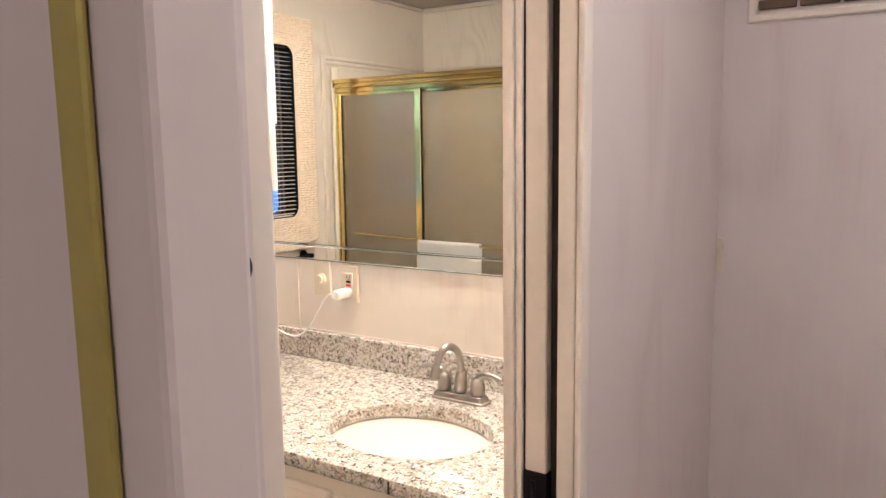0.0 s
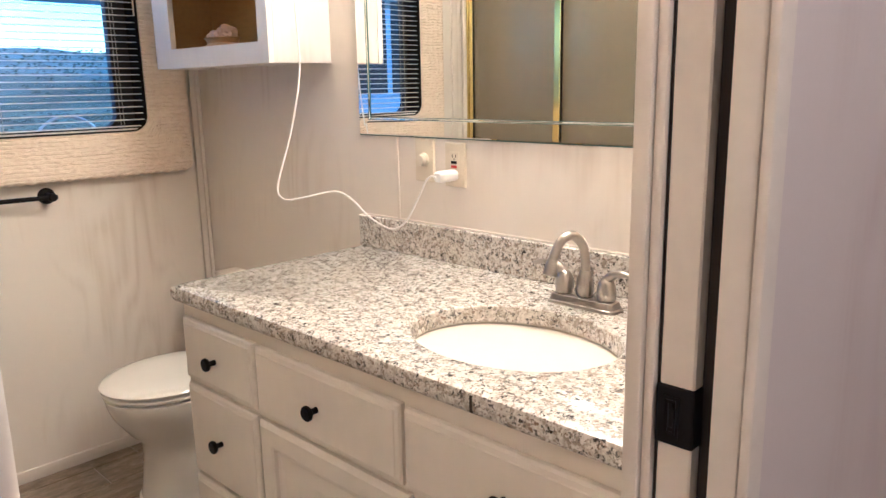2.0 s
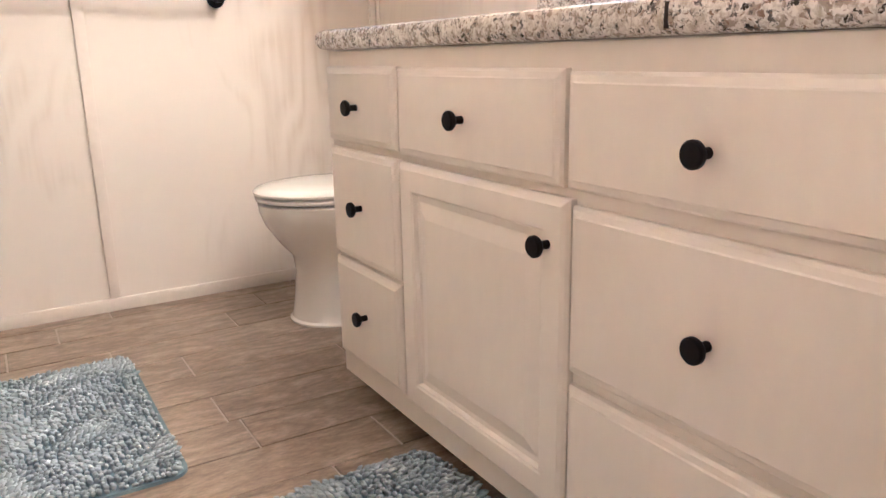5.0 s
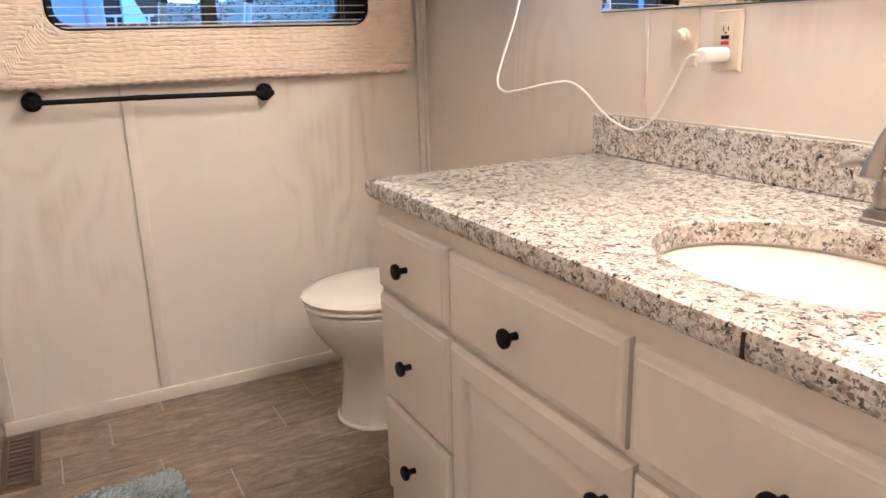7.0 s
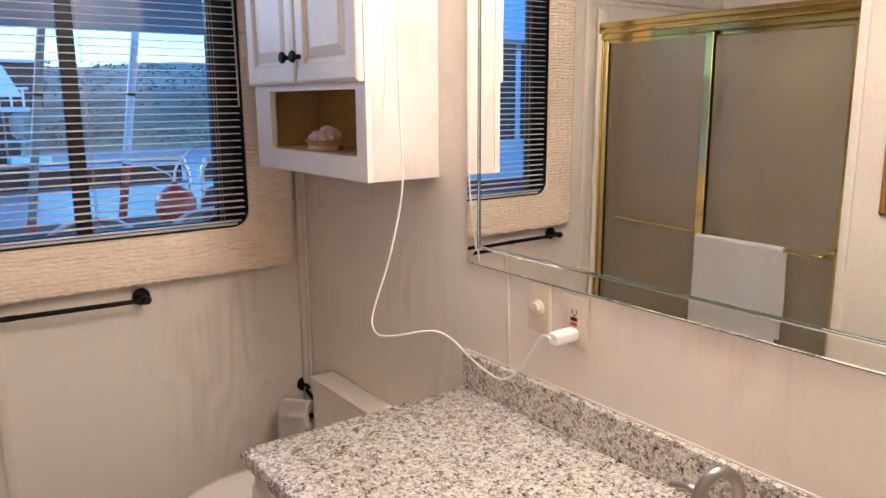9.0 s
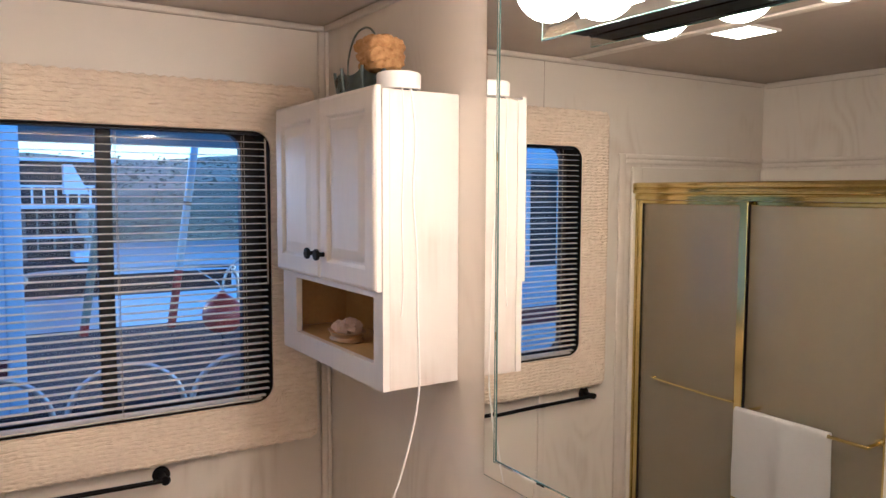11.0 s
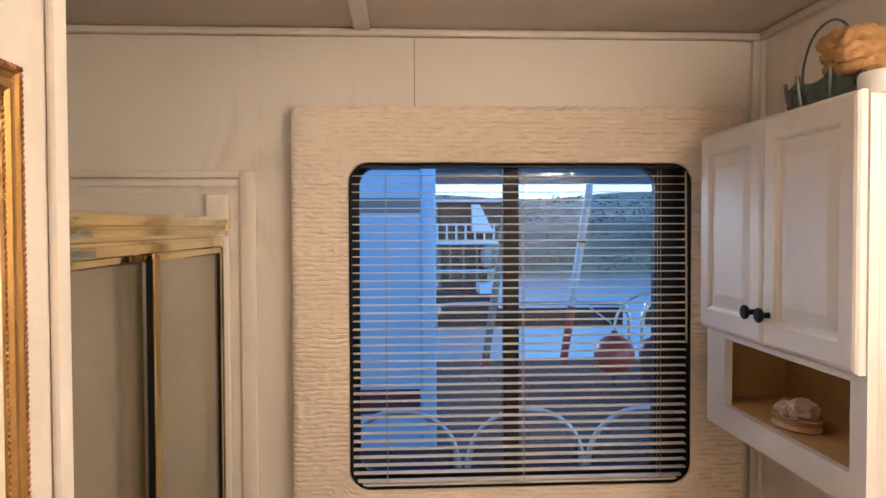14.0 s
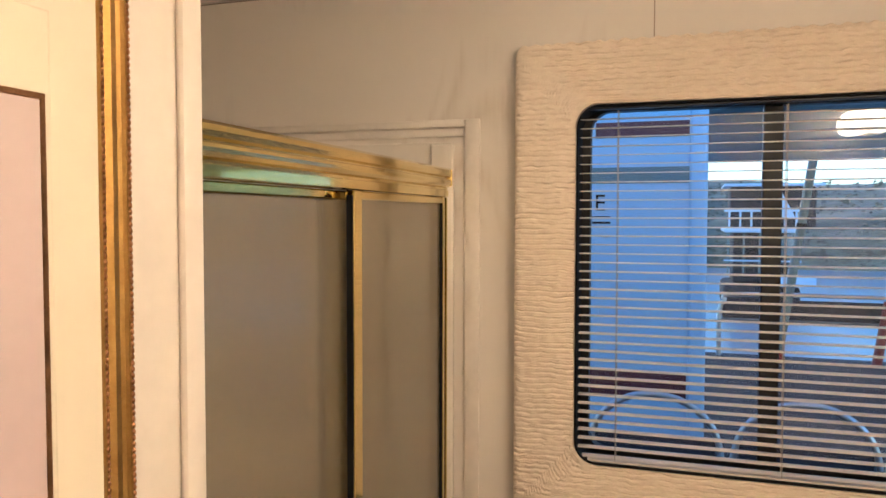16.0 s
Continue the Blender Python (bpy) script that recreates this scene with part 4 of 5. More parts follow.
RAISED = [(0, 0), (0, 0.012), (0.004, 0.017), (0.010, 0.0195), (0.050, 0.0195), (0.054, 0.0165), (0.058, 0.010), (0.064, 0.0095), (0.090, 0.0165), (0.093, 0.017)]
for x0, x1, kx in ((-2.438, -2.106, -2.132), (-2.100, -1.768, -2.068)):
    d = part("door", panel(x0, x1, 1.612, 2.104, RAISED, facing_y(KY - 0.0005)), M_CABDOOR, cab)
    piece("knob", knob_mesh, d, pose(kx, KY - 0.0195, 1.682))

# shell soap on a dish
dish = base("soap_dish", "small wooden dish holding pale shell-shaped soaps", "dish", (-2.135, 1.952, 1.428))
part("dish", lathe([(0.046, 0.0), (0.050, 0.003), (0.044, 0.012), (0.050, 0.024), (0.055, 0.027), (0.050, 0.029), (0.030, 0.020), (0.01, 0.019)], (-2.125, 1.955, 1.4285), 28, squash=(1.45, 0.90)), M_DISH, dish, smooth=True)
for k, (dx, dy, r) in enumerate(((-0.034, -0.004, 0.025), (0.020, 0.004, 0.036), (0.002, -0.016, 0.023))):
    s_bm = bmesh.new()
    bmesh.ops.create_icosphere(s_bm, subdivisions=3, radius=r)
    for v in s_bm.verts:
        a = math.atan2(v.co.y, v.co.x)
        v.co *= 1 + 0.10 * math.cos(a * 7 + k) + 0.38 * noise.noise(v.co * 75 + Vector((k * 5, 0, 0)))
        v.co.z *= 0.8
        v.co = v.co * 0.86 + Vector((-2.125 + dx, 1.955 + dy, 1.450 + r * 0.50))
    part("soap", s_bm, M_SHELL, dish, smooth=True)

# white round device, basket and sponge on the cabinet
dev = base("round_device", "small round white plastic device trailing a cable", "device", (-1.818, 1.956, KZ1))
part("device_body", lathe([(0.050, 0.004), (0.054, 0.007), (0.055, 0.040), (0.052, 0.046), (0.045, 0.048), (0.01, 0.048)], (-1.818, 1.956, KZ1), 40), M_WHITE, dev, smooth=True)
part("device_foot", lathe([(0.046, 0.0), (0.046, 0.005)], (-1.818, 1.956, KZ1 - 0.001), 32), M_BLACK, dev)
bas = base("metal_basket", "dark patinated metal basket with an arched handle", "basket", (-2.02, 2.0, KZ1))
bx, by, bz = -2.050, 1.975, KZ1 - 0.001
part("basket_rim", tube([(bx + 0.108 * math.cos(a * math.tau / 20), by + 0.058 * math.sin(a * math.tau / 20), bz + 0.050 + 0.003 * math.sin(a * 4)) for a in range(20)], 0.0028, 8, smooth_steps=3, closed=True), M_WIRE, bas)
part("basket_base", tube([(bx + 0.10 * math.cos(a * math.tau / 20), by + 0.055 * math.sin(a * math.tau / 20), bz + 0.003) for a in range(20)], 0.003, 8, smooth_steps=3, closed=True), M_WIRE, bas)
for k in range(8):
    leaf_bm = bmesh.new()
    cols = []
    for i in range(13):
        f = i / 12
        a = (k + 0.04 + f * 0.92) * math.tau / 8
        dip = 0.020 * math.sin(f * math.pi) ** 0.8
        bow = 1 + 0.10 * math.sin(f * math.pi)
        cols.append([leaf_bm.verts.new((bx + 0.104 * bow * c * math.cos(a), by + 0.056 * bow * c * math.sin(a), bz + 0.004 + h * (0.078 - dip))) for c, h in ((0.94, 0.0), (1.02, 0.45), (1.06, 0.8), (1.12, 1.0))])
    for c0, c1 in zip(cols, cols[1:]):
        for j in range(3):
            leaf_bm.faces.new((c0[j], c1[j], c1[j + 1], c0[j + 1]))
    bmesh.ops.solidify(leaf_bm, geom=leaf_bm.faces[:], thickness=0.0022)
    part("basket_leaf", leaf_bm, M_WIRE, bas, "patinated leaf-shaped side", smooth=True)
    a = k * math.tau / 8
    part("basket_post", tube([(bx + 0.099 * math.cos(a), by + 0.053 * math.sin(a), bz + 0.003), (bx + 0.114 * math.cos(a), by + 0.062 * math.sin(a), bz + 0.05), (bx + 0.122 * math.cos(a), by + 0.066 * math.sin(a), bz + 0.086)], 0.0045, 8, smooth_steps=3), M_WIRE, bas, smooth=True)
part("handle", tube([(bx - 0.10, by, bz + 0.066), (bx - 0.095, by, bz + 0.13), (bx - 0.055, by, bz + 0.185), (bx + 0.01, by, bz + 0.200), (bx + 0.065, by, bz + 0.175), (bx + 0.10, by, bz + 0.11), (bx + 0.105, by, bz + 0.066)], 0.0028, 8, smooth_steps=6), M_WIRE, bas)
sp = bmesh.new()
bmesh.ops.create_icosphere(sp, subdivisions=5, radius=0.066)
for v in sp.verts:
    p = v.co * 22
    q = noise.fractal(p, 1.0, 2.0, 4)
    pit = noise.noise(v.co * 75)
    d = v.co.normalized()
    boxy = 1 / max(abs(d.x) ** 5 + abs(d.y) ** 5 + abs(d.z) ** 5, 0.1) ** 0.2
    v.co *= boxy * (0.80 + 0.10 * q - 0.14 * max(0.0, pit) - 0.11 * max(0.0, math.sin(v.co.z * 150 + 2.5 * q)) ** 3)
    v.co.x *= 1.12
    v.co.z *= 0.88
    v.co += Vector((-1.972, 1.985, KZ1 + 0.118))
whole("sea_sponge", sp, M_SPONGE, "tan natural sea sponge heaped in the metal basket", "sponge", smooth=True)

# ---- towel bar under the window ----
tb = base("towel_bar", "black iron towel bar on round wall flanges", "towel bar", (XW, 1.2, 0.97))
part("rail", tube([(XW + 0.060, 0.862, 0.974), (XW + 0.060, 1.16, 0.973), (XW + 0.060, 1.545, 0.966)], 0.0075, 14), M_BLACK, tb, smooth=True)
for y, z in ((0.880, 0.974), (1.530, 0.966)):
    part("flange", lathe([(0.027, 0.0), (0.027, 0.006), (0.023, 0.010), (0.012, 0.013), (0.010, 0.048), (0.013, 0.052), (0.013, 0.068), (0.010, 0.072)], (XW + 0.001, y, z), 24, "x"), M_BLACK, tb, smooth=True)
part("collar", lathe([(0.0086, -0.015), (0.0086, 0.015)], (XW + 0.060, 1.16, 0.973), 14, "y"), M_BLACK, tb)

# ---- toilet and ledge ----
whole("pipe_ledge", box(-2.397, -1.665, 2.014, YW - 0.001, 0.0, 0.634, 0.002, 1), M_TRIM, "cream boxed-in pipe ledge behind the toilet", "ledge", "structure", smooth=True)
whole("ledge_cap", box(-2.402, -1.660, 2.008, YW - 0.003, 0.6345, 0.647, 0.003, 2), M_TRIM, "cream cap board on the pipe ledge", "ledge", "structure", smooth=True)
TX, TY = -2.150, 1.700
toilet = base("toilet", "white low-profile pedestal toilet with the lid closed", "toilet", (TX, TY, 0))


def egg(a, b, f, z, cy=0.0, n=48):
    """An egg-shaped ring, longer to the front."""
    out = []
    for k in range(n):
        t = k * math.tau / n
        c, s = math.cos(t), math.sin(t)
        out.append((TX + a * c, TY + cy + (b if s > 0 else f) * s * (1.0 if s > 0 else 1.0), z))
    return out


part("pedestal", ring_sweep([egg(*r) for r in ((0.128, 0.20, 0.142, 0.0), (0.130, 0.20, 0.144, 0.012), (0.124, 0.195, 0.136, 0.018), (0.119, 0.19, 0.128, 0.06), (0.115, 0.19, 0.116, 0.16), (0.119, 0.195, 0.124, 0.21), (0.140, 0.205, 0.160, 0.25), (0.166, 0.215, 0.200, 0.31), (0.178, 0.22, 0.214, 0.350), (0.180, 0.22, 0.216, 0.372), (0.172, 0.21, 0.208, 0.378))], close_last=True), M_PORC, toilet, smooth=True)
part("seat", ring_sweep([egg(*r) for r in ((0.172, 0.20, 0.210, 0.380), (0.182, 0.21, 0.222, 0.384), (0.184, 0.212, 0.224, 0.392), (0.178, 0.206, 0.218, 0.397))], close_last=True), M_PORC, toilet, smooth=True)
part("lid", ring_sweep([egg(*r) for r in ((0.176, 0.20, 0.216, 0.399), (0.185, 0.210, 0.226, 0.402), (0.187, 0.212, 0.228, 0.409), (0.180, 0.206, 0.220, 0.417), (0.155, 0.19, 0.190, 0.423), (0.09, 0.12, 0.11, 0.427))], close_last=True), M_PORC, toilet, smooth=True)
part("hinge_block", box(TX - 0.10, TX + 0.10, TY + 0.205, TY + 0.25, 0.372, 0.410, 0.006, 2), M_PORC, toilet, smooth=True)
part("flush_tower", box(TX - 0.13, TX + 0.13, TY + 0.19, TY + 0.30, 0.0, 0.372, 0.012, 2), M_PORC, toilet, smooth=True)

tp = base("toilet_paper_holder", "black iron holder with a white toilet paper roll", "paper holder", (XW, 2.03, 0.52))
part("bracket", tube([(XW + 0.002, 2.070, 0.548), (XW + 0.045, 2.070, 0.548), (XW + 0.070, 2.052, 0.545), (XW + 0.168, 2.050, 0.520), (XW + 0.172, 2.042, 0.500), (XW + 0.165, 2.034, 0.494)], 0.007, 10, smooth_steps=5), M_BLACK, tp, smooth=True)
part("flange", lathe([(0.026, 0.0), (0.026, 0.006), (0.012, 0.012)], (XW + 0.001, 2.070, 0.548), 20, "x"), M_BLACK, tp)
swing = Matrix.Translation((-2.462, 1.985, 0.494)) @ Matrix.Rotation(radians(41), 4, "Z")
spindle = tube([(-0.062, 0, 0), (0.066, 0, 0)], 0.008, 12)
spindle.transform(swing)
part("spindle", spindle, M_BLACK, tp, smooth=True)
roll_bm = lathe([(0.021, -0.050), (0.049, -0.050), (0.051, -0.047), (0.051, 0.047), (0.049, 0.050), (0.021, 0.050), (0.020, 0.0), (0.021, -0.050)], (0, 0, 0), 40, "x")
roll_bm.transform(swing)
roll = part("paper_roll", roll_bm, M_PAPER, tp, "white paper roll", smooth=True)
sheet = bmesh.new()
rows = [[sheet.verts.new((x, -0.0525 * math.sin(min(a, 1.6)) - 0.004 * max(0, a - 1.6), 0.0525 * math.cos(min(a, 1.57)) - 0.05 * max(0, a - 1.6))) for x in (-0.048, -0.016, 0.016, 0.048)] for a in (0.2, 0.5, 0.8, 1.1, 1.4, 1.6, 2.1, 2.8, 3.4)]
for a, b in zip(rows, rows[1:]):
    for j in range(3):
        sheet.faces.new((a[j], a[j + 1], b[j + 1], b[j]))
bmesh.ops.solidify(sheet, geom=sheet.faces[:], thickness=0.0008)
sheet.transform(swing)
part("loose_sheet", sheet, M_PAPER, roll, smooth=True)

# ---- shower ----
shower = base("shower_enclosure", "polished brass sliding shower door with obscure glass panels", "shower door", (-1.98, YS, 0.0))
SL = XW + 0.028
hb = bmesh.new()
prof_h = [(-0.004, 1.822), (0.0, 1.824), (0.0, 1.840), (-0.004, 1.842), (-0.003, 1.846), (0.003, 1.850), (0.007, 1.856), (0.008, 1.862), (0.007, 1.867), (0.001, 1.870), (0.001, 1.872), (0.006, 1.876), (0.0085, 1.884), (0.007, 1.892), (0.002, 1.897), (-0.002, 1.898), (-0.052, 1.898), (-0.052, 1.822)]
ends = [[hb.verts.new((x, YS + d, z)) for d, z in prof_h] for x in (SL, XS - 0.002)]
for i in range(len(prof_h)):
    j = (i + 1) % len(prof_h)
    hb.faces.new((ends[0][i], ends[0][j], ends[1][j], ends[1][i]))
hb.faces.new(ends[0]), hb.faces.new(ends[1][::-1])
part("header", hb, M_BRASS, shower, "polished brass header rail")
for x0, x1 in ((SL, SL + 0.044), (XS - 0.044, XS - 0.003)):
    pst = part("post", box(x0, x1, YS - 0.050, YS - 0.004, 0.135, 1.8215, 0.003, 1), M_BRASS, shower)
    part("rib", box(x0 + 0.026, x0 + 0.036, YS - 0.005, YS - 0.001, 0.135, 1.8215, 0.002, 1), M_BRASS, pst)
    part("rib", box(x0 + 0.010, x0 + 0.018, YS - 0.005, YS + 0.001, 0.135, 1.8215, 0.002, 1), M_BRASS, pst)
part("header_return", box(SL - 0.012, SL + 0.001, YS - 0.020, YS + 0.010, 1.850, 1.896, 0.004, 2), M_BRASS, shower)
part("threshold", box(SL, XS - 0.003, YS - 0.052, YS, 0.112, 0.134, 0.004, 2), M_BRASS, shower)


def sliding(x0, x1, y, stiles):
    g = part("glass_panel", box(x0, x1, y - 0.003, y + 0.003, 0.150, 1.818), M_OBSCURE, shower, "obscure rain-textured glass")
    for a, b in stiles:
        part("stile", box(a, b, y - 0.004, y + 0.011, 0.142, 1.8215, 0.002, 1), M_BRASS, g)
        part("gasket", box(b + 0.0005, b + 0.005, y - 0.003, y + 0.0095, 0.150, 1.812), M_GASKET, g)
    part("top_rail", box(x0, x1, y - 0.010, y + 0.010, 1.804, 1.8212, 0.003, 1), M_BRASS, g)
    return g


front_panel = sliding(SL + 0.040, -1.982, YS - 0.010, ((-2.018, -1.982), (SL + 0.036, SL + 0.046)))
back_panel = sliding(-2.03, XS - 0.044, YS - 0.040, ((XS - 0.075, XS - 0.044),))
part("towel_rail", tube([(-1.925, YS - 0.036, 1.026), (-1.925, YS + 0.045, 1.026), (-1.90, YS + 0.058, 1.026), (-1.50, YS + 0.058, 1.020), (-1.47, YS + 0.045, 1.020), (-1.47, YS - 0.036, 1.020)], 0.0065, 12, smooth_steps=4), M_BRASS, back_panel, smooth=True)
part("outer_rail", tube([(-2.42, YS - 0.008, 1.044), (-2.40, YS + 0.014, 1.044), (-2.05, YS + 0.014, 1.034), (-2.03, YS - 0.008, 1.033)], 0.0045, 10, smooth_steps=3), M_BRASS, front_panel, smooth=True)
part("rail_bracket", lathe([(0.014, 0.0), (0.014, 0.010), (0.006, 0.014)], (-1.47, YS - 0.037, 1.020), 14, "y"), M_BRASS, back_panel)
# towel folded over the rail
tw = bmesh.new()
cols, path = 26, []
for k in range(15):
    path.append((YS + 0.058 + 0.015, 0.690 + (1.022 - 0.690) * k / 14))
for k in range(1, 8):
    a = math.pi * k / 8
    path.append((YS + 0.058 + 0.015 * math.cos(a), 1.022 + 0.015 * math.sin(a)))
for k in range(13):
    path.append((YS + 0.058 - 0.015, 1.022 - 0.30 * k / 12))
gridv = []
for i in range(cols):
    x = -1.962 + 0.372 * i / (cols - 1)
    col = []
    for j, (y, z) in enumerate(path):
        fold = 0.009 * math.sin(i * 0.52 + 0.05 * j + 1.5 * noise.noise((x * 9, 0.3, 2))) * (1 - min(j, 14) / 18) + 0.004 * noise.noise((x * 14, z * 6, 0))
        col.append(tw.verts.new((x + 0.006 * noise.noise((z * 7, 3, i * 0.02)), y + (fold if j < 16 else fold * 0.3), z)))
    gridv.append(col)
for a, b in zip(gridv, gridv[1:]):
    for j in range(len(path) - 1):
        tw.faces.new((a[j], a[j + 1], b[j + 1], b[j]))
bmesh.ops.solidify(tw, geom=tw.faces[:], thickness=0.011)
whole("hand_towel", tw, M_TOWEL, "white terry towel folded over the brass rail", "towel", smooth=True)
# moulded surround and pan
sur = base("shower_surround", "glossy cream fibreglass shower surround and pan", "shower surround", (-1.98, 0.1, 0.0), "structure")
part("side_sheet", box(XW + 0.001, XW + 0.010, -0.318, YS - 0.004, 0.05, 1.968, 0.002, 1), M_FIBRE, sur)
part("side_flange", box(XW + 0.0105, XW + 0.0275, YS - 0.05, YS + 0.012, 0.11, 1.962, 0.006, 3), M_FIBRE, sur, smooth=True)
part("back_sheet", box(XW + 0.0105, XS - 0.011, -0.318, -0.309, 0.05, 1.968, 0.002, 1), M_FIBRE, sur)
part("other_side_sheet", box(XS - 0.010, XS - 0.001, -0.318, YS - 0.056, 0.05, 1.968, 0.002, 1), M_FIBRE, sur)
part("pan", box(XW + 0.0105, XS - 0.011, -0.308, YS - 0.075, 0.0, 0.05, 0.004, 2), M_FIBRE, sur)
part("curb", box(XW + 0.0105, XS - 0.003, YS - 0.072, YS + 0.025, 0.0, 0.111, 0.010, 3), M_FIBRE, sur, smooth=True)

# ---- framed picture ----
pic = base("framed_picture", "pink print in a wide cream mat and ornate gilt frame", "picture", (-1.03, YP, 1.6))
face_s = lambda u, v, out: (u, YP + 0.001 + out, v)
PX0, PX1, PZ_0, PZ_1 = -1.268, -0.740, 1.20, 2.024
fr = part("frame", panel(PX0, PX1, PZ_0, PZ_1, [(0, 0), (0, 0.016), (0.003, 0.020), (0.008, 0.020), (0.010, 0.017), (0.015, 0.015), (0.018, 0.019), (0.025, 0.020), (0.030, 0.016), (0.035, 0.017), (0.038, 0.012)], face_s), M_GILT, pic, "ornate gilt frame", smooth=False)
bead = lathe([(0.0003, -0.0030), (0.0016, -0.0020), (0.0021, 0.0), (0.0016, 0.0020), (0.0003, 0.0030)], (0, 0, 0), 6)
beads = bmesh.new()
bead_me = link("bead", bead, M_GILT, True)
for inset, step, out in ((0.0042, 0.0058, 0.0200), (0.0325, 0.0062, 0.0165)):
    for u0, u1, v0, v1 in ((PX0 + inset, PX0 + inset, PZ_0 + inset, PZ_1 - inset), (PX1 - inset, PX1 - inset, PZ_0 + inset, PZ_1 - inset), (PX0 + inset, PX1 - inset, PZ_1 - inset, PZ_1 - inset), (PX0 + inset, PX1 - inset, PZ_0 + inset, PZ_0 + inset)):
        n = int(max(abs(u1 - u0), abs(v1 - v0)) / step)
        for k in range(n + 1):
            f = k / n
            n0 = len(beads.verts)
            beads.from_mesh(bead_me)
            beads.verts.ensure_lookup_table()
            for v in beads.verts[n0:]:
                v.co += Vector(face_s(u0 + (u1 - u0) * f, v0 + (v1 - v0) * f, out))
part("beading", beads, M_GILTDARK, fr, "dark gilt beading", kind="stuff")
bpy.data.meshes.remove(bead_me)
part("mat_board", panel(PX0 + 0.037, PX1 - 0.037, PZ_0 + 0.037, PZ_1 - 0.037, [(0, 0.0), (0, 0.0150), (0.050, 0.0150), (0.0515, 0.0145)], face_s), M_MAT, pic, "cream mat")
part("inner_fillet", panel(PX0 + 0.0945, PX1 - 0.0945, PZ_0 + 0.108, PZ_1 - 0.155, [(0, 0.010), (0, 0.0170), (0.0045, 0.0170), (0.005, 0.0155)], face_s), M_GILTDARK, pic, "brown fillet")
part("print", box(PX0 + 0.1000, PX1 - 0.1000, YP + 0.0172, YP + 0.0178, PZ_0 + 0.1135, PZ_1 - 0.1605), M_PRINT, pic, "pale pink print")

# ---- hallway things ----
leaf = base("door_2", "open hinged door with a brass edge strip, close beside the camera's start", "door", (-0.05, 0.44, STEP), "structure")
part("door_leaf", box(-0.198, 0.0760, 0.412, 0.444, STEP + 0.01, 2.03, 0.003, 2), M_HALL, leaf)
part("brass_strip", box(0.041, 0.055, 0.4085, 0.4115, STEP + 0.02, 2.02, 0.001, 1), M_BRASSOLD, leaf, "dull brass strip")
rack = base("key_rack", "black ornate iron plate screwed to the wall", "wall plate", (-0.2, 0.6, 1.43))
half = [(0.520, 0.019), (0.654, 0.019), (0.660, 0.0185), (0.664, 0.0150), (0.670, 0.0135)] + [(0.6835 + 0.0135 * math.sin(k * math.pi / 16), 0.0135 * math.cos(k * math.pi / 16)) for k in range(0, 9)]
edge = [(y, 1.432 + h) for y, h in half] + [(y, 1.432 - h) for y, h in half[::-1][1:]]
part("plate", ring_sweep([[(-0.1995 + o, 0.60 + (y - 0.60) * k, 1.432 + (z - 1.432) * k) for y, z in edge] for o, k in ((0.0, 1.0), (0.004, 1.0), (0.006, 0.97))], close_last=True), M_BLACK, rack)
part("raised_band", tube([(-0.1925, 0.530, 1.441), (-0.1925, 0.600, 1.443), (-0.1925, 0.655, 1.440), (-0.1925, 0.684, 1.432), (-0.1925, 0.655, 1.424), (-0.1925, 0.600, 1.422)], 0.0022, 6, smooth_steps=4), M_BLACK, rack, smooth=True)
part("lower_lip", box(-0.1935, -0.190, 0.536, 0.664, 1.4132, 1.4175, 0.001, 1), M_BLACK, rack)
for y in (0.56, 0.60, 0.64):
    part("rivet", lathe([(0.004, 0.0), (0.003, 0.002), (0.001, 0.0026)], (-0.1940, y, 1.434), 10, "x"), M_BLACK, rack)
vent = base("wall_register", "white louvred air vent high on the wall", "vent", (0.05, YH, 1.9))
part("vent_frame", panel(-0.133, 0.264, 1.801, 1.976, [(0, 0), (0, 0.004), (0.004, 0.007), (0.016, 0.007), (0.018, 0.003)], facing_y(YH - 0.001)), M_TRIM, vent)
for k in range(4):
    for j in range(4):
        x0 = -0.108 + j * 0.089
        part("louvre", box(x0, x0 + 0.082, YH - 0.014, YH - 0.0045, 1.828 + k * 0.034, 1.850 + k * 0.034, 0.002, 1), M_VENT, vent)
sw = base("light_switch", "cream plastic switch plate at the wall's corner", "switch", (XD1, YH, 1.25))
part("cover_plate", box(XD1 + 0.002, XD1 + 0.019, YH - 0.010, YH - 0.001, 1.198, 1.286, 0.002, 2), M_PLATE, sw)
part("rocker", box(XD1 + 0.007, XD1 + 0.014, YH - 0.013, YH - 0.010, 1.225, 1.258, 0.001, 1), M_PLATE, sw)

# ---- floor register ----
reg = base("floor_register", "brown metal floor vent with slots", "vent", (-2.40, 0.70, 0.0))
part("register_frame", panel(-2.560, -2.235, 0.652, 0.752, [(0, 0.0), (0.003, 0.005), (0.016, 0.005), (0.018, 0.002)], lambda u, v, o: (u, v, 0.0065 + o)), M_VENT, reg)
for k in range(11):
    x0 = -2.535 + k * 0.0255
    part("register_slat", box(x0, x0 + 0.014, 0.672, 0.732, 0.0085, 0.0125, 0.001, 1), M_VENT, reg)


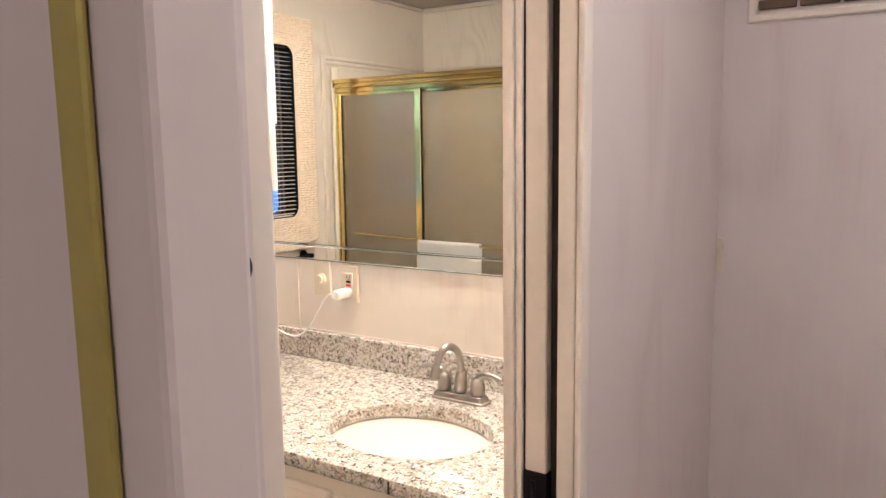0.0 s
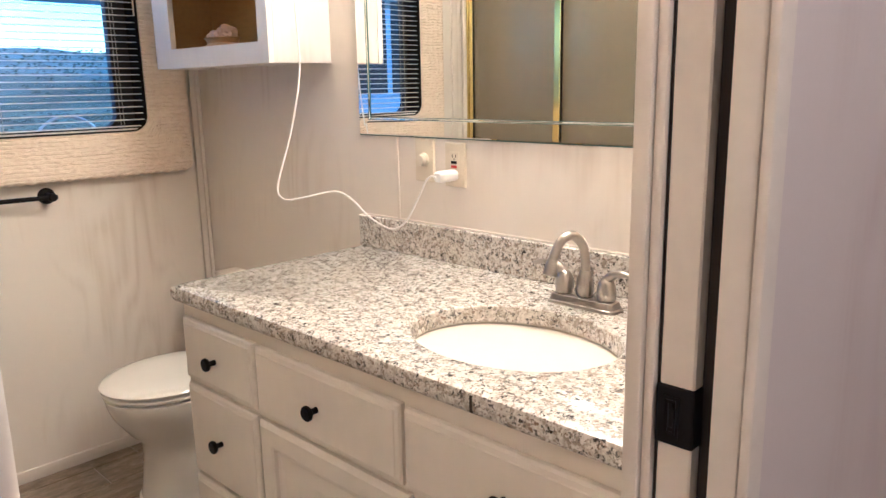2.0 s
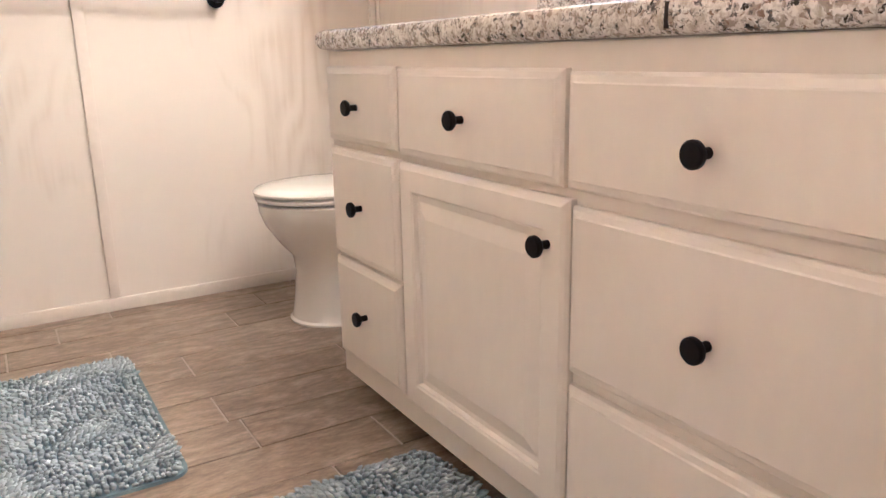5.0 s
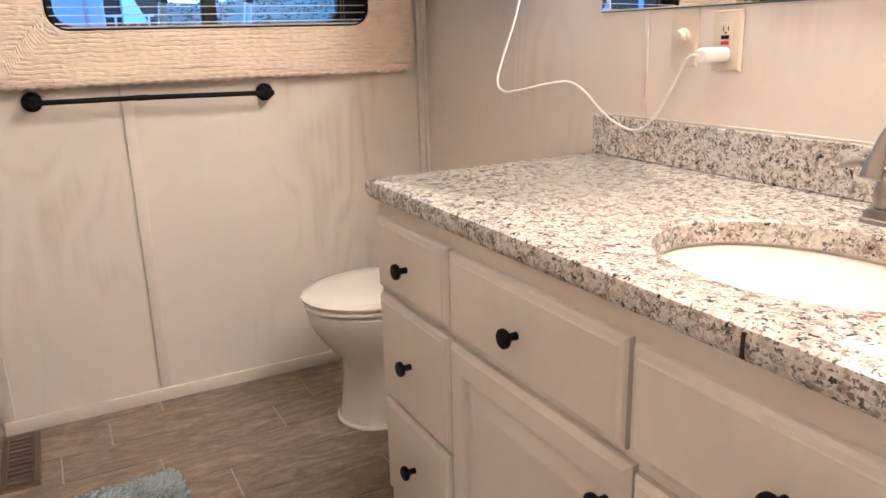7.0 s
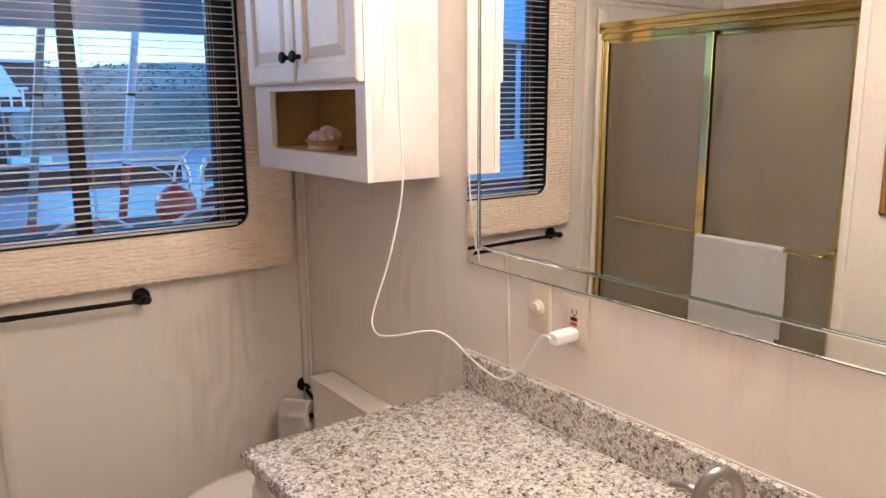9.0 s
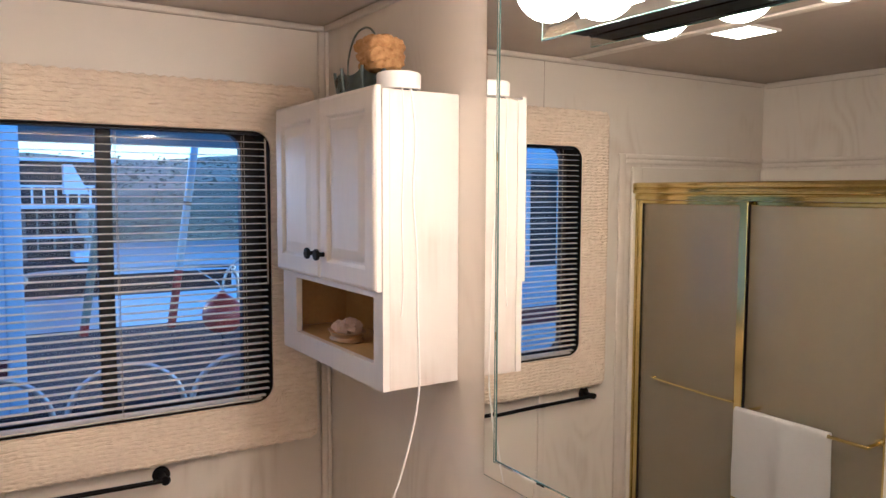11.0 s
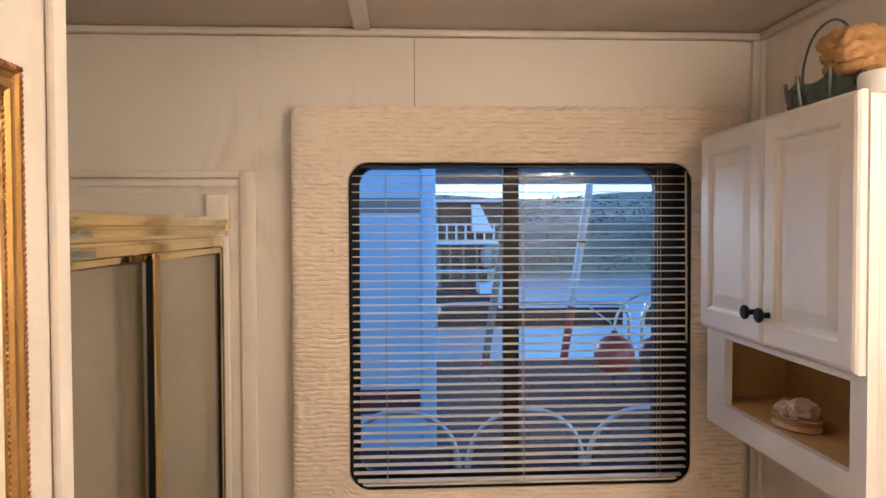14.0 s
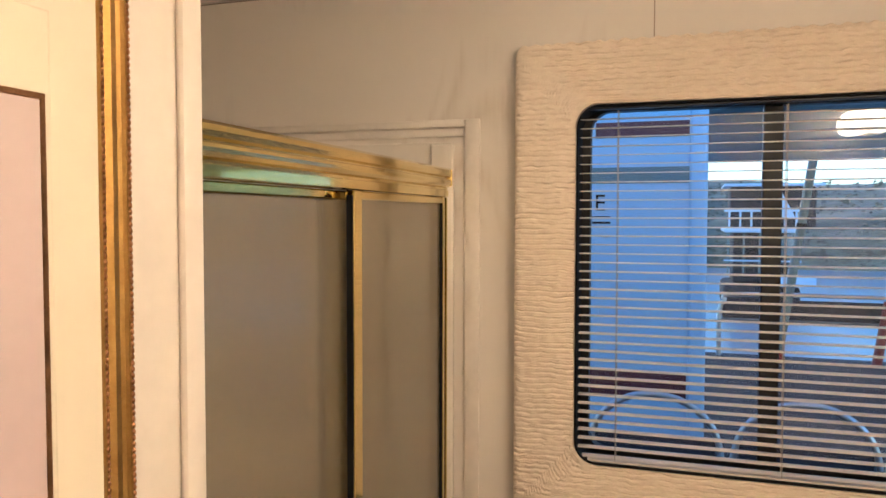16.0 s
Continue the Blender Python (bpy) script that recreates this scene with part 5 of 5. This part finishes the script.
# ---- rugs ----
def rug(x0, x1, y0, y1, seed, label, turn=0.0):
    """A bath mat with a woven back and a pile of short soft noodles."""
    rng = np.random.default_rng(seed)
    cx, cy = (x0 + x1) / 2, (y0 + y1) / 2
    r = base("bath_rug", label, "rug", (cx, cy, 0.007), group="bath rugs")
    lp = rrect(x0, x1, y0, y1, 0.035, 10, 6)
    spin = Matrix.Rotation(turn, 2)
    place = lambda u, v: tuple(spin @ Vector((u - cx, v - cy)) + Vector((cx, cy)))
    part("backing", ring_sweep([[(*place(u, v), 0.0068) for u, v in lp], [(*place(u, v), 0.014) for u, v in lp]], close_last=True), M_RUGBASE, r)
    pitch = 0.0112
    nx, ny = int((x1 - x0) / pitch), int((y1 - y0) / pitch)
    verts, faces, n = [], [], 0
    sides, rings = 6, ((0.0, 0.60), (0.35, 1.0), (0.78, 0.92), (1.0, 0.45))
    for i in range(nx):
        for j in range(ny):
            u = x0 + (i + 0.5 + rng.uniform(-0.30, 0.30)) * pitch
            v = y0 + (j + 0.5 + rng.uniform(-0.12, 0.12) + 0.5 * noise.noise((u * 5, j * 0.03, seed))) * pitch
            eu, ev = min(u - x0, x1 - u), min(v - y0, y1 - v)
            if eu + ev < 0.03 and eu < 0.03 and ev < 0.03:
                continue
            flow = 3.0 * noise.noise((u * 7, v * 7, seed)) + rng.uniform(-0.5, 0.5)
            lean = rng.uniform(0.0, 0.75)
            ln, rad = rng.uniform(0.013, 0.019), rng.uniform(0.0044, 0.0058)
            d = np.array((math.cos(flow) * math.sin(lean), math.sin(flow) * math.sin(lean), math.cos(lean)))
            s = np.cross(d, (0.3, 0.9, 0.1))
            s /= np.linalg.norm(s)
            t = np.cross(d, s)
            pu, pv = place(u, v)
            o = np.array((pu, pv, 0.0125))
            for f, k in rings:
                bend = np.array((math.cos(flow), math.sin(flow), -0.35)) * (0.006 * f * f)
                for a in range(sides):
                    an = a * math.tau / sides
                    verts.append(tuple(o + d * ln * f + bend + (s * math.cos(an) + t * math.sin(an)) * rad * k))
            for q in range(3):
                for a in range(sides):
                    b = (a + 1) % sides
                    faces.append((n + q * sides + a, n + q * sides + b, n + (q + 1) * sides + b, n + (q + 1) * sides + a))
            faces.append(tuple(n + 3 * sides + a for a in range(sides)))
            n += 4 * sides
    me = bpy.data.meshes.new("pile")
    me.from_pydata(verts, [], faces)
    me.materials.append(M_RUG)
    for p in me.polygons:
        p.use_smooth = True
    tagged(under(new("pile", me), r), "blue-grey chenille noodles", kind="stuff")
    return r


rug(-2.112, -1.432, 0.640, 1.085, 5, "blue-grey chenille noodle bath rug beside the shower", 0.0)
rug(-1.255, -0.560, 0.900, 1.520, 9, "blue-grey chenille noodle bath rug before the vanity", 0.03)

# ---- outside the window ----
NX = -5.0
deck = whole("deck", box(-11.7, XW - 0.075, -4.0, 9.0, -0.30, -0.10), M_DECK, "dark carpeted boat deck outside the window", "deck", "structure")
whole("porch_roof", box(-10.9, NX - 0.12, 1.0, 8.0, 2.47, 2.58), M_GREEN, "grey-green underside of a porch roof over the deck", "roof", "structure")
whole("ground", box(-400, 60, -300, 300, -1.3, -1.1), M_WATER, "calm lake water reaching the far shore", "water", "structure")
hull = base("neighbouring_cabin", "white boat cabin wall coloured with blue daylight, grey-green and maroon stripes", "boat", (-5.1, -0.5, -0.10))
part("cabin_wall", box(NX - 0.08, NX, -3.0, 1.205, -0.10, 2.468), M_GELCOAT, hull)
part("green_band", box(NX + 0.0005, NX + 0.004, -3.0, 1.204, 1.960, 2.050), M_GREEN, hull)
part("maroon_band", box(NX + 0.0005, NX + 0.005, -3.0, 1.202, 0.760, 0.905), M_MAROON, hull)
part("maroon_band", box(NX + 0.0005, NX + 0.005, 0.70, 1.202, 2.215, 2.300), M_MAROON, hull)
for y0, y1 in ((-1.04, -0.76), (-1.55, -1.10)):
    hw = part("cabin_window", box(NX + 0.0005, NX + 0.006, y0, y1, 1.24, 2.02, 0.004, 1), M_BLACKFRAME, hull, "dark tinted cabin window")
    part("window_trim", box(NX + 0.0005, NX + 0.010, y0 - 0.012, y1 + 0.012, 1.215, 1.239, 0.002, 1), M_GELCOAT, hw)
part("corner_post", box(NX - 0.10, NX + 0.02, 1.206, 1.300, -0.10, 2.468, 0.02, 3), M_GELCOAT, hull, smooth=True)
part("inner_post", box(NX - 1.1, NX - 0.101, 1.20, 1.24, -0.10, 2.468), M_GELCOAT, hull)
for z, w in ((1.765, 0.12), (1.735, 0.10), (1.66, 0.05)):
    part("lettering", box(NX + 0.0005, NX + 0.003, 0.785 - w, 0.785, z, z + (0.006 if z < 1.7 else 0.012)), M_BLACK, hull, "dark lettering bar")
cu = bpy.data.curves.new("lettering", "FONT")
cu.body, cu.size, cu.extrude = "E", 0.13, 0.001
txt = under(new("lettering", cu), hull)
txt.matrix_basis = Matrix.Translation((NX + 0.006, 0.695, 1.81)) @ Matrix(((0, 0, 1, 0), (1, 0, 0, 0), (0, 1, 0, 0), (0, 0, 0, 1)))
cu.materials.append(M_BLACK)


def deck_chair(y, x):
    c = base("deck_chair", "folding deck chair with arched metal back and dark canvas", "chair", (x, y, -0.10), group="deck chairs")
    w = 0.275
    part("back_frame", tube([(x - 0.02, y - w, 0.34), (x, y - w, 0.70), (x + 0.01, y - w * 0.86, 0.90), (x + 0.02, y - w * 0.45, 1.005), (x + 0.02, y, 1.03), (x + 0.02, y + w * 0.45, 1.005), (x + 0.01, y + w * 0.86, 0.90), (x, y + w, 0.70), (x - 0.02, y + w, 0.34)], 0.014, 10, smooth_steps=5), M_ALU, c, smooth=True)
    part("back_canvas", box(x - 0.004, x + 0.004, y - w + 0.03, y + w - 0.03, 0.42, 0.86, 0.003, 1), M_CANVAS, c)
    part("seat", box(x - 0.46, x - 0.02, y - w + 0.02, y + w - 0.02, 0.30, 0.335, 0.01, 2), M_CANVAS, c)
    for s in (-1, 1):
        part("leg", tube([(x - 0.02, y + s * w, 0.34), (x - 0.42, y + s * w, -0.085)], 0.012, 8), M_ALU, c)
        part("leg", tube([(x - 0.44, y + s * w, 0.33), (x + 0.02, y + s * w, -0.085)], 0.012, 8), M_ALU, c)
        part("armrest", box(x - 0.46, x + 0.0, y + s * w - 0.02, y + s * w + 0.02, 0.535, 0.560, 0.008, 2), M_ALU, c)
    return c


for y in (1.08, 1.66, 2.22, 2.80):
    deck_chair(y, -3.95)
rail_thing = base("deck_railing", "curved tubular metal railing along the deck edge", "railing", (-11.5, 3.0, -0.10))
RX = -11.5
for y0, y1 in ((1.60, 4.50), (4.70, 7.4)):
    part("rail_loop", tube([(RX, y0, -0.10), (RX, y0, 0.45), (RX, y0 + 0.06, 0.64), (RX, y0 + 0.30, 0.74), (RX, y1 - 0.30, 0.74), (RX, y1 - 0.06, 0.64), (RX, y1, 0.45), (RX, y1, -0.10)], 0.032, 10, smooth_steps=5), M_ALU, rail_thing, smooth=True)
    part("mid_rail", tube([(RX, y0, 0.40), (RX, y1, 0.40)], 0.022, 8), M_ALU, rail_thing)
    part("rail_canvas", box(RX - 0.006, RX + 0.006, y0 + 0.04, y1 - 0.10, 0.42, 0.68), M_CANVAS, rail_thing, "dark canvas tied to the rail")


def mooring_pole(y0, y1, x, cut, shaft, label):
    p = base("mooring_pole", label, "pole", (x, y0, -0.10))
    z0, z1 = -0.10, 3.4
    f = (cut - z0) / (z1 - z0)
    part("red_end", tube([(x, y0, z0), (x, y0 + (y1 - y0) * f, cut)], 0.058, 12), M_BUOY, p, "red painted end", smooth=True)
    part("white_shaft", tube([(x, y0 + (y1 - y0) * f, cut + 0.001), (x, y1, z1)], 0.055, 12), shaft, p, smooth=True)
    part("band", tube([(x, y0 + (y1 - y0) * 0.50, 1.65), (x, y0 + (y1 - y0) * 0.516, 1.70)], 0.060, 12), M_BLACK, p)


mooring_pole(3.46, 3.98, -11.3, 0.72, M_GELCOAT, "leaning white pole with a red lower end")
mooring_pole(2.30, 2.80, -11.2, 0.05, M_GREEN, "leaning weathered grey pole on the deck")
buoy = base("fender_buoy", "round red fender buoy hanging by the railing", "buoy", (-9.6, 3.72, -0.10))
part("ball", lathe([(0.03, -0.258)] + [(0.250 * math.sin(a * math.pi / 14), -0.250 * math.cos(a * math.pi / 14)) for a in range(2, 13)] + [(0.045, 0.270), (0.032, 0.30)], (-9.6, 3.72, 0.30), 28), M_BUOY, buoy, smooth=True)
part("rope", tube([(-9.6, 3.72, 0.58), (-9.9, 3.76, 0.66), (-11.48, 3.82, 0.74)], 0.008, 6), M_GELCOAT, buoy)
part("stand", tube([(-9.6, 3.72, 0.06), (-9.6, 3.72, -0.10)], 0.02, 8), M_CANVAS, buoy)
fend = base("fender", "dull red cylindrical fender beside the buoy", "fender", (-9.7, 4.25, -0.10))
part("body", lathe([(0.03, 0.0), (0.17, 0.06), (0.18, 0.45), (0.12, 0.56), (0.03, 0.60)], (-9.7, 4.25, -0.10), 20), M_MAROON, fend, smooth=True)
wheel = base("wire_hoop", "silver wire hoop leaning by the railing", "hoop", (-10.2, 4.3, -0.10))
part("rim", tube([(-10.2, 4.35 + 0.45 * math.cos(a * math.tau / 24), 0.55 + 0.45 * math.sin(a * math.tau / 24)) for a in range(24)], 0.02, 8, closed=True), M_ALU, wheel, smooth=True)
part("stand", tube([(-10.2, 4.35, 0.12), (-10.2, 4.35, -0.10)], 0.02, 8), M_ALU, wheel)

# far boats at their dock
def far_boat(x, y, w, label):
    b = base("houseboat", label, "boat", (x, y, -1.1), group="far boats")
    part("hull", box(x - 1.5, x + 1.5, y - w / 2, y + w / 2, -1.12, -0.3, 0.15, 2), M_BOAT, b)
    part("cabin", box(x - 1.2, x + 0.9, y - w / 2 + 0.3, y + w / 2 - 0.3, -0.3, 1.3, 0.08, 2), M_BOAT, b)
    part("roof", box(x - 1.5, x + 1.5, y - w / 2, y + w / 2, 1.31, 1.45, 0.05, 2), M_GELCOAT, b)
    part("upper_cabin", box(x - 1.2, x + 0.7, y - w / 2 + 0.2, y + w / 2 + 0.5, 1.451, 2.75, 0.08, 2), M_BOAT, b)
    part("upper_roof", box(x - 1.4, x + 1.0, y - w / 2, y + w / 2 + 0.7, 2.751, 2.84, 0.03, 2), M_GELCOAT, b)
    wedge = box(x + 1.0, x + 1.5, y + w * 0.10, y + w * 0.42, 1.75, 2.65)
    for v in wedge.verts:
        if v.co.z > 2.0 and v.co.y > y + w * 0.3:
            v.co.y -= 0.45
    part("windscreen", wedge, M_GELCOAT, b, "white slanted windscreen")
    part("swim_platform", box(x + 1.5, x + 2.6, y + w * 0.15, y + w * 0.62, -0.25, 0.05, 0.03, 2), M_GELCOAT, b)
    part("outboard", lathe([(0.05, -0.3), (0.15, -0.2), (0.20, 0.15), (0.16, 0.35), (0.05, 0.42)], (x + 1.75, y + w * 0.30, 0.85), 14), M_GREEN, b, smooth=True)
    for k in range(5):
        part("lower_post", box(x + 1.46, x + 1.50, y - w / 2 + 0.1 + k * 0.45, y - w / 2 + 0.15 + k * 0.45, 0.05, 1.30), M_GREEN, b)
    part("lower_rail", box(x + 1.45, x + 1.51, y - w / 2, y + w / 2, 0.42, 0.47), M_GELCOAT, b)
    for k in range(7):
        yy = y - w / 2 + 0.15 + k * (w - 0.3) / 6
        part("post", box(x + 1.40, x + 1.45, yy - 0.03, yy + 0.03, 1.45, 2.0), M_GELCOAT, b)
    part("top_rail", box(x + 1.39, x + 1.46, y - w / 2, y + w / 2, 1.95, 2.02), M_GELCOAT, b)
    for k in range(3):
        part("window", box(x + 0.9005, x + 0.92, y - w / 2 + 0.6 + k * w / 3.4, y - w / 2 + 1.2 + k * w / 3.4, 0.2, 0.9), M_PANE, b)


far_boat(-27.0, 3.3, 2.2, "dark houseboat with a white railed roof deck, moored across the water")

# far shore with brush
sh = bmesh.new()
gridh = []
for i in range(30):
    col = []
    for j in range(90):
        x, y = -46 - i * i * 0.11, -150 + j * 3.6
        h = -1.2 + 8.0 * (1 - math.exp(-i / 11.0)) + 0.9 * noise.fractal((x * 0.05, y * 0.05, 0), 1, 2, 4) * min(1, i / 4)
        col.append(sh.verts.new((x, y, h)))
    gridh.append(col)
for a, b in zip(gridh, gridh[1:]):
    for j in range(89):
        sh.faces.new((a[j], a[j + 1], b[j + 1], b[j]))
whole("backdrop_shore", sh, M_SHORE, "dry grassy hillside across the lake", "hillside", "structure", smooth=True)
rng = np.random.default_rng(3)
bv, bf = [], []
for k in range(1500):
    i = rng.uniform(0.2, 11) if k % 3 else rng.uniform(0.0, 1.2)
    x, y = -46 - i * i * 0.11, rng.uniform(-40, 60)
    z = -1.2 + 8.0 * (1 - math.exp(-i / 11.0)) + 0.25
    w = rng.uniform(0.3, 1.5)
    for q in range(7):
        n0 = len(bv)
        s, ox, oy, oz = rng.uniform(0.04, 0.12), rng.uniform(-0.3, 0.3), rng.uniform(-w, w), rng.uniform(-0.15, 0.45)
        for du, dv in ((-1.3, -0.4), (0.3, -0.7), (1.2, 0.0), (0.1, 0.6)):
            bv.append((x + ox, y + oy + du * s, z + oz + dv * s))
        bf.append((n0, n0 + 1, n0 + 2, n0 + 3))
bme = bpy.data.meshes.new("brush")
bme.from_pydata(bv, [], bf)
bme.materials.append(M_LEAF)
tagged(new("brush", bme), "sparse bare brush scattered over the far hillside", "brush", kind="stuff")

# ---- floor planks ----
whole("floor", box(XW + 0.001, -0.234, 0.59, YW + 0.02, -0.08, 0.0035), M_GROUT, "wood-look plank floor with pale grout joints", "floor", "structure")
floor_ob = bpy.data.objects["floor"]
PITCH, LONG = 0.149, 0.605
starts = (0.94, 1.41, 1.05, 1.21, 0.99, 1.42, 1.235, 0.88, 1.33, 1.10)
meshes = {}
for c in range(-6, 11):
    x0 = -1.761 + (c - 1) * PITCH
    x1 = min(x0 + PITCH - 0.0045, -0.236)
    x0 = max(x0, XW + 0.002)
    if x1 - x0 < 0.02:
        continue
    s = starts[(c + 4) % len(starts)] if c != 1 else 1.21
    y = s - 2 * LONG
    while y < YW:
        a, b = max(y, 0.645), min(y + LONG - 0.0045, YW)
        y += LONG
        if b - a < 0.03:
            continue
        key = (round(x1 - x0, 3), round(b - a, 3))
        if key not in meshes:
            meshes[key] = link("plank", box(-key[0] / 2, key[0] / 2, -key[1] / 2, key[1] / 2, 0.0, 0.0066, 0.0012, 1), M_PLANK)
        piece("plank", meshes[key], floor_ob, pose((x0 + x1) / 2, (a + b) / 2, 0.0))
